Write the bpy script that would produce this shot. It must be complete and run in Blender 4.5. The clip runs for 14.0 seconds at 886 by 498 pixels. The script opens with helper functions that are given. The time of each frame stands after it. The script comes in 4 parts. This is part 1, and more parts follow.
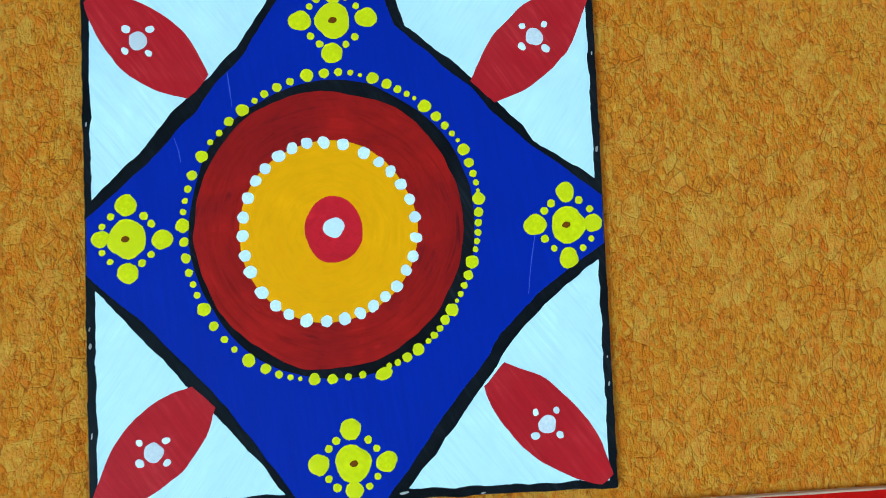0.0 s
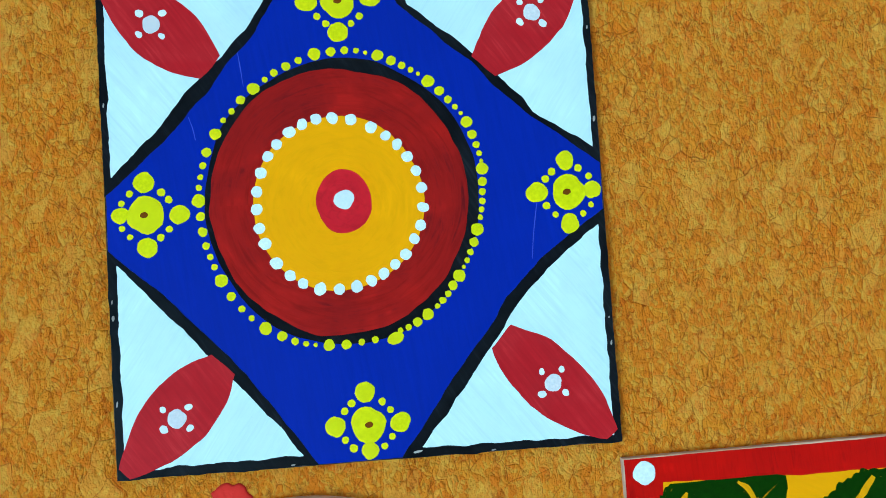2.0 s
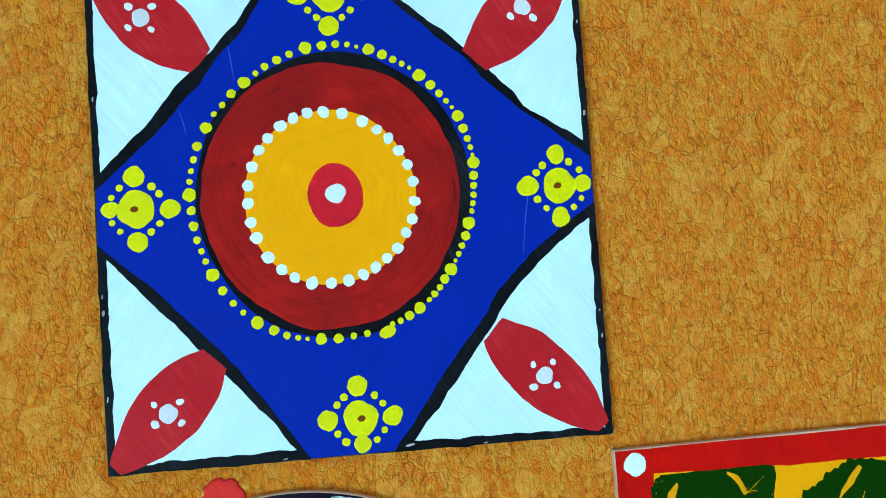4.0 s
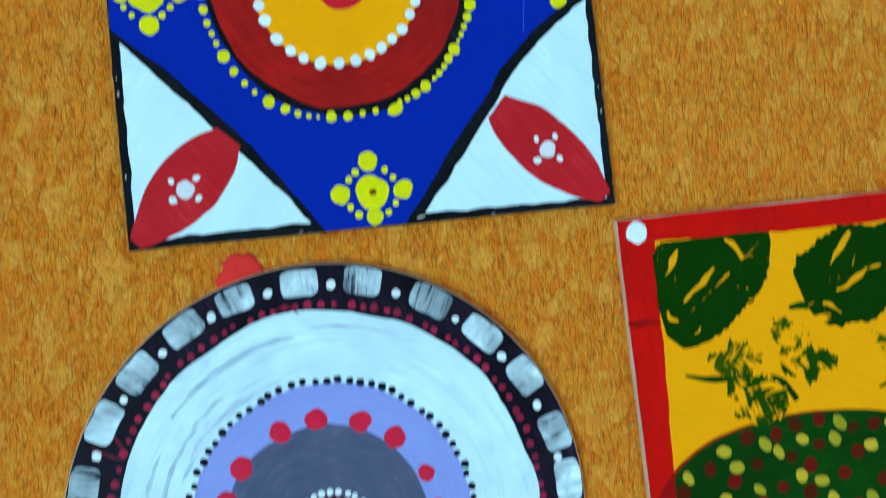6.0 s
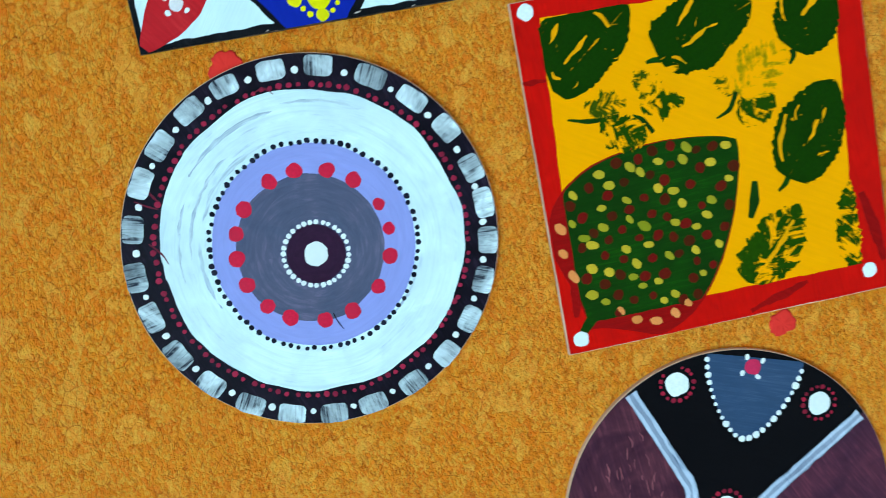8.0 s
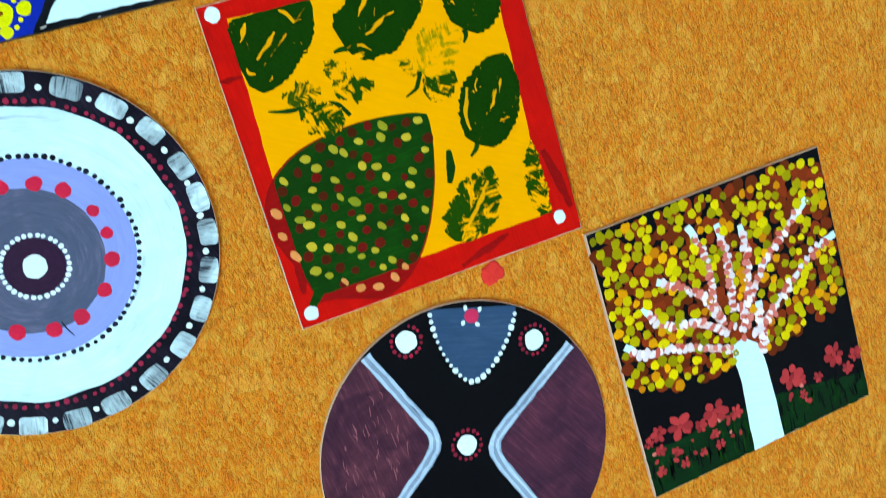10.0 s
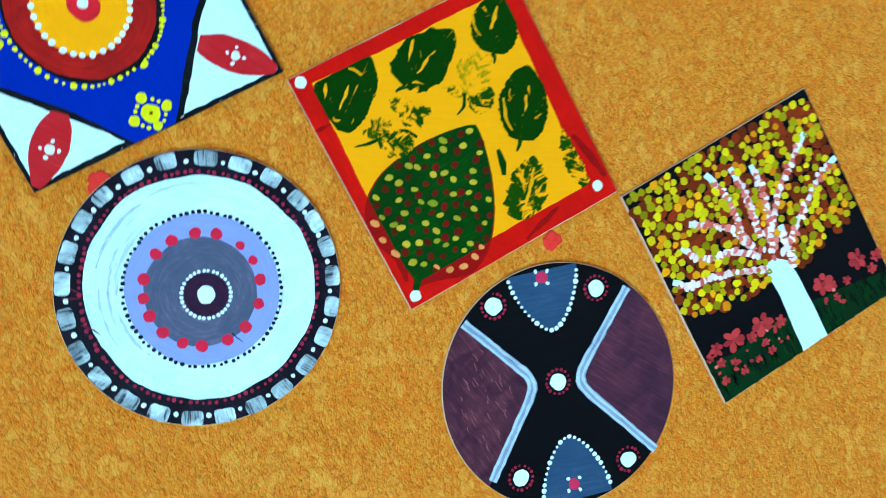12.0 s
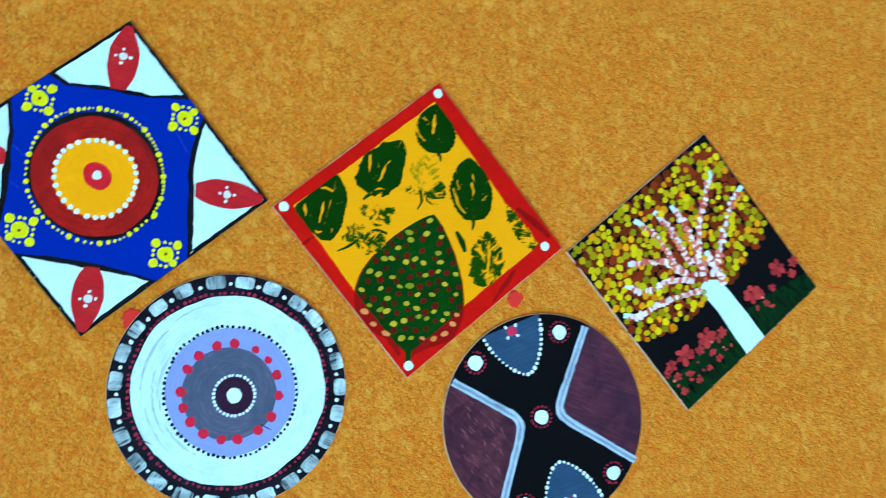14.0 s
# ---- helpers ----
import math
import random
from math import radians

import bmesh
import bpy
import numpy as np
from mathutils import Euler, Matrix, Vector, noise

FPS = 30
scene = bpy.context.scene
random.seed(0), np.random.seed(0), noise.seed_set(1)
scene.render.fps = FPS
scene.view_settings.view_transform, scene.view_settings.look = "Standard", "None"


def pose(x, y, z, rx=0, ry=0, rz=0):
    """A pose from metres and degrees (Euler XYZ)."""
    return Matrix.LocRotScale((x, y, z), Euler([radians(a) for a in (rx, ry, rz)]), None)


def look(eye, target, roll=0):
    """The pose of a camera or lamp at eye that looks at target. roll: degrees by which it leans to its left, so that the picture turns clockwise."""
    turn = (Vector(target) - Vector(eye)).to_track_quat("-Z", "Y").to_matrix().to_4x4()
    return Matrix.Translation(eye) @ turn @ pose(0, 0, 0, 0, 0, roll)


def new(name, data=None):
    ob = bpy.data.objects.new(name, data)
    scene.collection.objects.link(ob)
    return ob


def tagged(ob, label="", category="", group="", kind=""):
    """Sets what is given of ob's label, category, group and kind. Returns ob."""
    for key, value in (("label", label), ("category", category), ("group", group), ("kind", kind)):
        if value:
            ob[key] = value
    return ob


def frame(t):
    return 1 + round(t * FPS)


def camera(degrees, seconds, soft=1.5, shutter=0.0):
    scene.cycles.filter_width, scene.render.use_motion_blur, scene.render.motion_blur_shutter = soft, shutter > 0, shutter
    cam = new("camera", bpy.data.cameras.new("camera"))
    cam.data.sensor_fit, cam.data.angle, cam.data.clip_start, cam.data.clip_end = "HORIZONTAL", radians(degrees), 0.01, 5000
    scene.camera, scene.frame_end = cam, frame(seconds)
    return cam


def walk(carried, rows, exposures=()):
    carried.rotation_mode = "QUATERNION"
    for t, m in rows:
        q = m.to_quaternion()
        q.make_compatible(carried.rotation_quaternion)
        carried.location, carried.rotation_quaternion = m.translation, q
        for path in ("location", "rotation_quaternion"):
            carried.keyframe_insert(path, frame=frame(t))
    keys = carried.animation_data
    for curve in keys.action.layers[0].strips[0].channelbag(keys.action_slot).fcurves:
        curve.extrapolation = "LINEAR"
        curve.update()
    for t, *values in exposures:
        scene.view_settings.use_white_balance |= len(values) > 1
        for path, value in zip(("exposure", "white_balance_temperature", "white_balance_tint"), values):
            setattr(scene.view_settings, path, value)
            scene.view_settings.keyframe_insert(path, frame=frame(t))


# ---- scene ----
from mathutils.geometry import tessellate_polygon

cam = camera(53.4, 14.0, soft=0.7, shutter=0.6)
# seconds, eye (metres), turn (degrees)
ROWS = [
    (0.0, 0.0208, -0.4262, 1.4681, 93.41, 2.43, -3.14),
    (0.5, 0.0207, -0.4388, 1.4627, 93.52, 2.86, -2.87),
    (1.0, 0.0143, -0.4514, 1.4606, 93.39, 3.27, -3.51),
    (1.5, 0.0122, -0.4457, 1.4574, 93.26, 3.61, -3.57),
    (2.0, 0.0130, -0.4431, 1.4530, 93.21, 3.85, -3.41),
    (4.3, 0.0070, -0.4438, 1.4509, 93.02, 4.08, -4.71),
    (4.5, 0.0084, -0.4487, 1.4537, 93.91, 4.41, -3.66),
    (5.0, 0.0105, -0.4561, 1.4212, 92.94, 4.64, -3.88),
    (5.5, -0.0010, -0.4581, 1.3846, 93.73, 5.01, -4.85),
    (6.0, -0.0183, -0.4518, 1.3416, 92.37, 6.02, -6.04),
    (6.5, -0.0235, -0.4814, 1.3262, 88.12, 6.85, -5.96),
    (7.0, -0.0274, -0.5313, 1.3122, 87.95, 7.62, -5.87),
    (7.4, -0.0074, -0.5655, 1.3002, 85.63, 8.84, -4.21),
    (7.5, -0.0015, -0.5740, 1.2994, 84.04, 8.94, -4.05),
    (7.6, -0.0012, -0.5851, 1.2977, 82.35, 9.24, -4.79),
    (8.0, 0.0030, -0.6136, 1.3051, 80.88, 10.33, -5.98),
    (8.4, 0.0315, -0.6426, 1.3068, 81.20, 12.00, -8.61),
    (8.5, 0.0376, -0.6505, 1.3068, 82.14, 12.59, -9.82),
    (8.6, 0.0436, -0.6573, 1.3065, 83.50, 13.56, -10.83),
    (8.9, 0.0539, -0.6723, 1.3023, 85.51, 15.07, -13.84),
    (9.0, 0.0596, -0.6752, 1.3034, 85.26, 15.07, -14.50),
    (9.1, 0.0666, -0.6784, 1.2966, 85.40, 15.20, -15.40),
    (9.2, 0.0685, -0.6770, 1.2964, 84.32, 15.01, -16.29),
    (11.3, 0.0269, -0.7191, 1.2514, 75.39, 18.40, -20.27),
    (11.4, 0.0204, -0.7394, 1.2591, 77.62, 20.10, -19.42),
    (11.5, 0.0174, -0.7562, 1.2658, 79.19, 21.23, -18.85),
    (11.6, 0.0112, -0.7826, 1.2718, 81.13, 22.57, -17.87),
    (11.9, 0.0076, -0.8386, 1.2802, 80.59, 25.96, -15.71),
    (12.0, 0.0099, -0.8563, 1.2763, 80.81, 27.03, -15.68),
    (12.1, 0.0128, -0.8655, 1.2776, 81.00, 27.76, -15.99),
    (12.4, 0.0258, -0.8967, 1.2806, 81.22, 30.66, -19.58),
    (12.5, 0.0298, -0.9038, 1.2828, 81.03, 30.88, -20.56),
    (12.6, 0.0276, -0.9134, 1.2875, 81.16, 31.41, -21.27),
    (12.9, 0.0247, -0.9371, 1.2918, 80.58, 32.21, -17.65),
    (13.0, 0.0203, -0.9449, 1.2956, 81.22, 32.95, -15.27),
    (13.1, 0.0168, -0.9494, 1.2997, 81.20, 33.39, -14.98),
    (13.5, 0.0080, -0.9793, 1.3065, 83.81, 34.61, -14.58),
    (14.0, 0.0058, -1.0218, 1.3067, 83.17, 36.72, -17.82),
]
walk(cam, [(t, pose(*p)) for t, *p in ROWS],
     exposures=[(0.0, -0.22, 6200, 7), (4.5, -0.12, 6200, 7), (5.5, -0.17, 6200, 7), (6.5, -0.34, 6150, 7), (7.5, -0.2, 6450, 10), (9.0, 0.0, 7200, 12), (11.5, 0.12, 5960, 4), (12.5, 0.06, 5880, 3), (14.0, 0.0, 5900, 4)])

# ---- light: assumed daylight from the left, an area lamp in an added side opening ----
world = bpy.data.worlds.new("sky")
scene.world = world
world.use_nodes = True
wn = world.node_tree
sky = wn.nodes.new("ShaderNodeTexSky")
sky.sky_type, sky.sun_disc = "NISHITA", False
sky.sun_elevation, sky.sun_rotation = radians(40), radians(200)
wn.nodes["Background"].inputs[1].default_value = 0.1
wn.links.new(sky.outputs[0], wn.nodes["Background"].inputs[0])
# unseen, added opening; set low so that the wall brightens downwards
LIGHT_OPENING = (-1.7, -2.9, 0.5, 1.8, 0.92)          # x, y, z of its middle, width, height
lamp = bpy.data.lights.new("added_side_light", "AREA")
lamp.shape, lamp.size, lamp.size_y = "RECTANGLE", LIGHT_OPENING[3], LIGHT_OPENING[4]
lamp.energy, lamp.color = 315, (0.38, 0.73, 0.96)
new("added_side_light", lamp).matrix_world = look((LIGHT_OPENING[0] - 0.05, LIGHT_OPENING[1], LIGHT_OPENING[2]), (0.6, LIGHT_OPENING[1], LIGHT_OPENING[2]))
sun = bpy.data.lights.new("sun", "SUN")
sun.energy, sun.angle, sun.color = 1.0, radians(10), (1.0, 0.96, 0.9)
new("sun", sun).matrix_world = look((-3, 3, 6), (0, 0, 0))


# ---- materials ----
class Nodes:
    """A short hand for node trees."""

    def __init__(self, name):
        self.mat = bpy.data.materials.new(name)
        self.mat.use_nodes = True
        self.tree = self.mat.node_tree
        self.bsdf = self.tree.nodes["Principled BSDF"]

    def put(self, kind, outs=0, **inputs):
        node = self.tree.nodes.new("ShaderNode" + kind)
        for key, value in inputs.items():
            self.feed(node, int(key[1:]) if key[1:].isdigit() else key, value)
        return node

    def feed(self, node, key, value):
        if isinstance(value, bpy.types.NodeSocket):
            self.tree.links.new(value, node.inputs[key])
        else:
            node.inputs[key].default_value = value

    def coords(self):
        return self.tree.nodes.new("ShaderNodeTexCoord").outputs["Object"]

    def stretch(self, vec, scale, turn=0.0):
        if turn:
            first = self.put("Mapping", Vector=vec)
            first.inputs["Rotation"].default_value = (0, radians(turn), 0)
            vec = first.outputs[0]
        node = self.put("Mapping", Vector=vec)
        node.inputs["Scale"].default_value = scale
        return node.outputs[0]

    def noise(self, vec, scale=1.0, detail=4.0, rough=0.55, distort=0.0):
        return self.put("TexNoise", Vector=vec, Scale=scale, Detail=detail, Roughness=rough, Distortion=distort).outputs[0]

    def math(self, op, a, b=0.0):
        node = self.put("Math", _0=a, _1=b)
        node.operation = op
        return node.outputs[0]

    def ramp(self, value, lo, hi):
        node = self.put("MapRange", Value=value)
        node.inputs["From Min"].default_value, node.inputs["From Max"].default_value = lo, hi
        return node.outputs[0]

    def mix(self, fac, a, b, blend="MIX"):
        node = self.tree.nodes.new("ShaderNodeMix")
        node.data_type, node.blend_type = "RGBA", blend
        self.feed(node, 0, fac)
        self.feed(node, 6, a)
        self.feed(node, 7, b)
        return node.outputs[2]

    def bump(self, height, distance, strength=1.0):
        return self.put("Bump", Height=height, Distance=distance, Strength=strength).outputs[0]

    def done(self, colour, rough=0.5, normal=None, spec=0.03):
        self.feed(self.bsdf, "Base Color", colour)
        self.feed(self.bsdf, "Roughness", rough)
        self.bsdf.inputs["Specular IOR Level"].default_value = spec
        if normal is not None:
            self.feed(self.bsdf, "Normal", normal)
        return self.mat


DAY = (0.85, 1.11, 1.2)                         # the cool daylight in which the colours below were matched


def rgb(r, g, b):
    """Base colour from an 8-bit one seen in that daylight."""
    return tuple(min(0.95, (c / 255 / 12.92 if c < 10 else ((c / 255 + 0.055) / 1.055) ** 2.4) / k) for c, k in zip((r, g, b), DAY)) + (1.0,)


def shade(c, k):
    return tuple(min(v * k, 1.0) for v in c[:3]) + (1.0,)


def paint(name, colour, turn=0.0, wear=0.25, under=None, ring=None, rough=0.42, vary=False, bare=0.0):
    """Acrylic paint laid on with a brush. turn: the strokes' way; ring: strokes run round this point (mm)."""
    n = Nodes(name)
    vec = n.coords()
    if vary:                                    # each piece takes its own part of the pattern
        own = n.tree.nodes.new("ShaderNodeObjectInfo").outputs["Random"]
        vec = n.put("VectorMath", _0=vec, _1=n.put("CombineXYZ", X=n.math("MULTIPLY", own, 9.0), Y=own, Z=n.math("MULTIPLY", own, 5.0)).outputs[0]).outputs[0]
    if ring:
        sep = n.put("SeparateXYZ", Vector=vec)
        dx, dz = n.math("SUBTRACT", sep.outputs[0], ring[0] / 1000), n.math("SUBTRACT", sep.outputs[2], ring[1] / 1000)
        rad = n.math("SQRT", n.math("ADD", n.math("MULTIPLY", dx, dx), n.math("MULTIPLY", dz, dz)))
        ang = n.math("ARCTAN2", dz, dx)
        strokes = n.put("CombineXYZ", X=n.math("MULTIPLY", rad, 330.0), Y=0.0, Z=n.math("MULTIPLY", ang, 2.2)).outputs[0]
    else:
        strokes = n.stretch(vec, (420, 300, 30), turn)
    fine = n.noise(strokes, 1.0, 5, 0.62, 0.7)
    broad = n.noise(vec, 28.0, 4, 0.6, 0.6)
    c = n.mix(n.ramp(fine, 0.3, 0.72), shade(colour, 1 - 0.55 * wear), shade(colour, 1 + 0.35 * wear))
    c = n.mix(n.ramp(broad, 0.38, 0.68), c, n.mix(min(1.0, 0.8 * wear), c, under or shade(colour, 0.6)))
    if under:
        thin = n.math("MULTIPLY", n.ramp(fine, 0.52 - bare, 0.68 - bare), n.ramp(broad, 0.42 - bare, 0.6 - bare))
        c = n.mix(n.math("MULTIPLY", thin, min(1.0, wear * 2.2)), c, under)
    specks = n.ramp(n.noise(vec, 420.0, 2, 0.5), 0.70, 0.76)
    c = n.mix(n.math("MULTIPLY", specks, 0.35 * wear), c, shade(colour, 0.35))
    grain = n.noise(vec, 1500.0, 2)
    high = n.math("ADD", fine, n.math("MULTIPLY", grain, 0.25))
    return n.done(c, rough, n.bump(high, 0.00025, 0.45))


def dab(name, colour, other=None, rough=0.4):
    """Thick dots of paint, each a little different from the next."""
    n = Nodes(name)
    own = n.tree.nodes.new("ShaderNodeObjectInfo").outputs["Random"]
    vec = n.coords()
    c = n.mix(n.ramp(n.noise(vec, 3.0, 3), 0.3, 0.7), shade(colour, 0.84), shade(colour, 1.08))
    c = n.mix(own, c, other or shade(colour, 0.86))
    return n.done(c, rough, n.bump(n.noise(vec, 6.0, 3), 0.0002, 0.4))


def print_paint(name, lo, hi, green, ground, vein=0.4):
    """A leaf print: patchy green with the ground showing along the veins. lo, hi: how much is missing."""
    n = Nodes(name)
    vec = n.coords()
    own = n.tree.nodes.new("ShaderNodeObjectInfo").outputs["Random"]
    shift = n.put("CombineXYZ", X=n.math("MULTIPLY", own, 7.0), Y=0.0, Z=n.math("MULTIPLY", own, 3.0)).outputs[0]
    at = n.put("VectorMath", _0=vec, _1=shift).outputs[0]
    sep = n.put("SeparateXYZ", Vector=vec)
    rib = n.math("ABSOLUTE", sep.outputs[2])
    slant = n.put("CombineXYZ", X=n.math("SUBTRACT", sep.outputs[0], n.math("MULTIPLY", rib, 0.9)), Y=own, Z=n.math("MULTIPLY", sep.outputs[2], 0.35)).outputs[0]
    veins = n.noise(slant, 190.0, 3, 0.5, 0.4)
    patch = n.noise(at, 62.0, 5, 0.65, 0.8)
    mixed = n.math("ADD", n.math("MULTIPLY", patch, 1 - vein), n.math("MULTIPLY", veins, vein))
    slit = n.math("SUBTRACT", 1.0, n.ramp(n.math("ADD", rib, n.math("MULTIPLY", n.noise(at, 90.0, 3), 0.005)), 0.0022, 0.0034))
    slit = n.math("MULTIPLY", slit, n.ramp(n.noise(at, 70.0, 3), 0.48, 0.56))
    gone = n.math("MAXIMUM", n.ramp(mixed, lo, hi), n.math("MULTIPLY", slit, 0.9 * min(1.0, vein * 2.5)))
    fine = n.noise(at, 330.0, 4, 0.7)
    gone = n.ramp(n.math("ADD", gone, n.math("MULTIPLY", n.math("SUBTRACT", fine, 0.5), 0.9)), 0.3, 0.75)
    c = n.mix(n.ramp(fine, 0.3, 0.8), shade(green, 0.7), shade(green, 1.25))
    return n.done(n.mix(gone, c, ground), 0.55, n.bump(n.math("SUBTRACT", fine, gone), 0.0002, 0.4))


def wall_material():
    """Ochre wall covering of pressed flakes: small tilted chips with rusty gaps, larger smooth flakes, straight broken
    cracks. Shade in the gaps, pits and cracks is painted in.
    """
    n = Nodes("ochre flake wall covering")
    vec = n.coords()

    def vector(op, a, b):
        node = n.put("VectorMath", _0=a, _1=b)
        node.operation = op
        return node

    def warped(scale, amount, detail):
        cloud = n.put("TexNoise", Vector=vec, Scale=scale, Detail=detail).outputs["Color"]
        push = vector("SUBTRACT", cloud, (0.5, 0.5, 0.5)).outputs[0]
        return vector("ADD", vec, vector("MULTIPLY", push, (amount, amount, amount)).outputs[0]).outputs[0]

    def chips(at, size, crack, turn=0.0):
        """Flakes: their own colours, how near their edges are, and the height of each domed and tilted face."""
        place = n.stretch(at, size, turn)
        cell = n.put("TexVoronoi", Vector=place, Scale=1.0)
        edge = n.put("TexVoronoi", Vector=place, Scale=1.0)
        edge.feature = "DISTANCE_TO_EDGE"
        off = vector("SUBTRACT", place, cell.outputs["Position"]).outputs[0]
        lean = vector("SUBTRACT", cell.outputs["Color"], (0.5, 0.5, 0.5)).outputs[0]
        tilt = vector("DOT_PRODUCT", off, lean).outputs["Value"]
        rim = n.math("SUBTRACT", 1.0, n.ramp(edge.outputs["Distance"], 0.0, crack))
        face = n.math("SUBTRACT", tilt, n.math("MULTIPLY", n.math("MULTIPLY", rim, rim), 0.45))
        return n.put("SeparateColor", Color=cell.outputs["Color"]).outputs, n.math("MULTIPLY", rim, rim), face

    bent = warped(200.0, 0.0042, 4.0)
    calm = warped(60.0, 0.007, 2.0)
    tiny, tiny_rim, tiny_face = chips(bent, (520, 430, 330), 0.3)
    small, small_rim, small_face = chips(bent, (270, 240, 150), 0.22, 9)
    large, large_rim, large_face = chips(calm, (120, 100, 72), 0.05, -24)
    mid = n.noise(vec, 85.0, 5, 0.7)
    patch = n.noise(vec, 38.0, 4, 0.6, 0.6)
    broad = n.noise(vec, 7.0, 4, 0.6)
    grain = n.noise(n.stretch(bent, (1000, 800, 520)), 1.0, 6, 0.75)
    flake = n.math("MULTIPLY", n.ramp(large[0], 0.74, 0.80), n.ramp(mid, 0.42, 0.52))
    rough_part = n.math("SUBTRACT", 1.0, n.math("MULTIPLY", flake, 0.6))
    c = n.mix(small[0], rgb(*WALL_DEEP), rgb(*WALL_MID))
    c = n.mix(n.math("MULTIPLY", n.ramp(tiny[1], 0.45, 0.8), 0.6), c, rgb(*WALL_LIGHT))
    c = n.mix(n.math("MULTIPLY", n.ramp(small[2], 0.75, 0.9), 0.3), c, rgb(*WALL_RUST))
    c = n.mix(n.math("MULTIPLY", n.ramp(patch, 0.5, 0.66), 0.18), c, rgb(*WALL_WARM))
    c = n.mix(n.math("MULTIPLY", flake, 0.32), c, rgb(*WALL_PALE))
    c = n.mix(n.math("MULTIPLY", n.ramp(broad, 0.4, 0.7), 0.12), c, rgb(*WALL_LIGHT))
    pits = n.ramp(n.noise(n.stretch(bent, (340, 300, 210)), 1.0, 4, 0.6), 0.52, 0.66)
    gaps = n.math("MULTIPLY", n.math("MAXIMUM", small_rim, n.math("MULTIPLY", tiny_rim, 0.8)), n.math("ADD", 0.06, pits))
    holes = n.math("MULTIPLY", n.ramp(n.noise(n.stretch(bent, (290, 260, 150), 9), 1.0, 5, 0.7), 0.57, 0.66), 0.6)
    gaps = n.math("MAXIMUM", gaps, holes)
    cracks = n.math("MULTIPLY", large_rim, n.math("MULTIPLY", n.ramp(n.noise(vec, 75.0, 3, 0.5), 0.52, 0.57), 0.8))
    dark = n.math("MAXIMUM", n.math("MULTIPLY", gaps, rough_part), cracks)
    # rusty brown gaps, darkened further by the relief's shade put into the colour
    c = n.mix(n.math("MINIMUM", n.math("MULTIPLY", dark, 0.8), 0.8), c, rgb(*WALL_CREASE_SHADE))
    c = n.mix(n.math("MULTIPLY", n.ramp(grain, 0.56, 0.66), 0.25), c, rgb(*WALL_RUST))
    faces = n.math("MULTIPLY", n.math("ADD", n.math("MULTIPLY", small_face, 0.6), n.math("MULTIPLY", tiny_face, 0.35)), rough_part)
    high = n.math("ADD", n.math("ADD", faces, n.math("MULTIPLY", large[2], 0.25)), n.math("ADD", n.math("MULTIPLY", grain, 0.5), n.math("ADD", n.math("ADD", n.math("MULTIPLY", mid, 1.6), n.math("MULTIPLY", n.noise(n.stretch(bent, (250, 220, 140), 9), 1.0, 4, 0.65), 1.5)), n.math("MULTIPLY", large_face, 0.5))))
    return n.done(c, 0.6, n.bump(high, 0.0027, 1.0), 0.05)


def plain(name, colour, rough=0.7, scale=30.0):
    n = Nodes(name)
    vec = n.coords()
    c = n.mix(n.noise(vec, scale, 5, 0.6), shade(colour, 0.88), shade(colour, 1.08))
    return n.done(c, rough, n.bump(n.noise(vec, scale * 8, 4), 0.0005, 0.3))


WALL_DEEP, WALL_MID, WALL_LIGHT = (252, 132, 28), (255, 150, 38), (255, 180, 72)
WALL_WARM, WALL_PALE, WALL_CREASE_SHADE, WALL_RUST = (255, 128, 26), (255, 186, 82), (172, 58, 2), (236, 96, 14)
M_WALL = wall_material()
M_PLASTER = plain("white wall plaster", rgb(196, 214, 216), 0.85)
# pale so that the added floor throws light up the wall
M_FLOOR = plain("pale floor for bounce light", rgb(190, 196, 190), 0.5)
WHITE, BLUE, RED, BLACK = rgb(190, 228, 238), rgb(8, 36, 150), rgb(168, 28, 36), rgb(13, 16, 20)
YELLOW, LIME, GREEN = rgb(246, 161, 0), rgb(204, 212, 6), rgb(11, 50, 7)
M_EDGE = plain("raw fibreboard edge", rgb(196, 172, 150), 0.8, 200)
M_EDGE_DARK = paint("black painted edge", BLACK, 90, 0.5, rgb(120, 110, 100))
M_BLUE = paint("blue acrylic", BLUE, 8, 0.14)
M_WHITE = paint("white acrylic", WHITE, 38, 0.2, rgb(150, 186, 208))
M_WHITE2 = paint("white acrylic, other way", WHITE, -35, 0.16, rgb(150, 186, 208))
M_BLACK = paint("black acrylic", BLACK, 30, 0.4, rgb(32, 38, 44), rough=0.36)
M_PETAL = paint("red acrylic petals", RED, 35, 0.3, rgb(188, 54, 58))
M_ROUND_RED = paint("red acrylic round", rgb(158, 26, 22), ring=(-7, 6), wear=0.6, under=rgb(96, 18, 22))
M_ROUND_YELLOW = paint("yellow acrylic round", YELLOW, ring=(-9, 3), wear=0.14, under=rgb(206, 132, 4))
M_CORE = paint("red acrylic core", rgb(196, 32, 44), ring=(-7, 6), wear=0.4, under=rgb(166, 24, 38))
D_LIME = dab("lime paint dots", LIME, rgb(198, 204, 16))
D_WHITE = dab("white paint dots", rgb(208, 232, 238))
D_GREYWHITE = dab("greyish white paint dots", rgb(202, 214, 222))
D_BROWN = dab("brown paint dots", rgb(112, 62, 12))


# ---- building ----
def thing(name, label, category, x, z, turn=0.0, group=""):
    ob = tagged(new(name), label, category, group)
    ob.matrix_world = pose(x, 0, z, 0, turn, 0)
    return ob


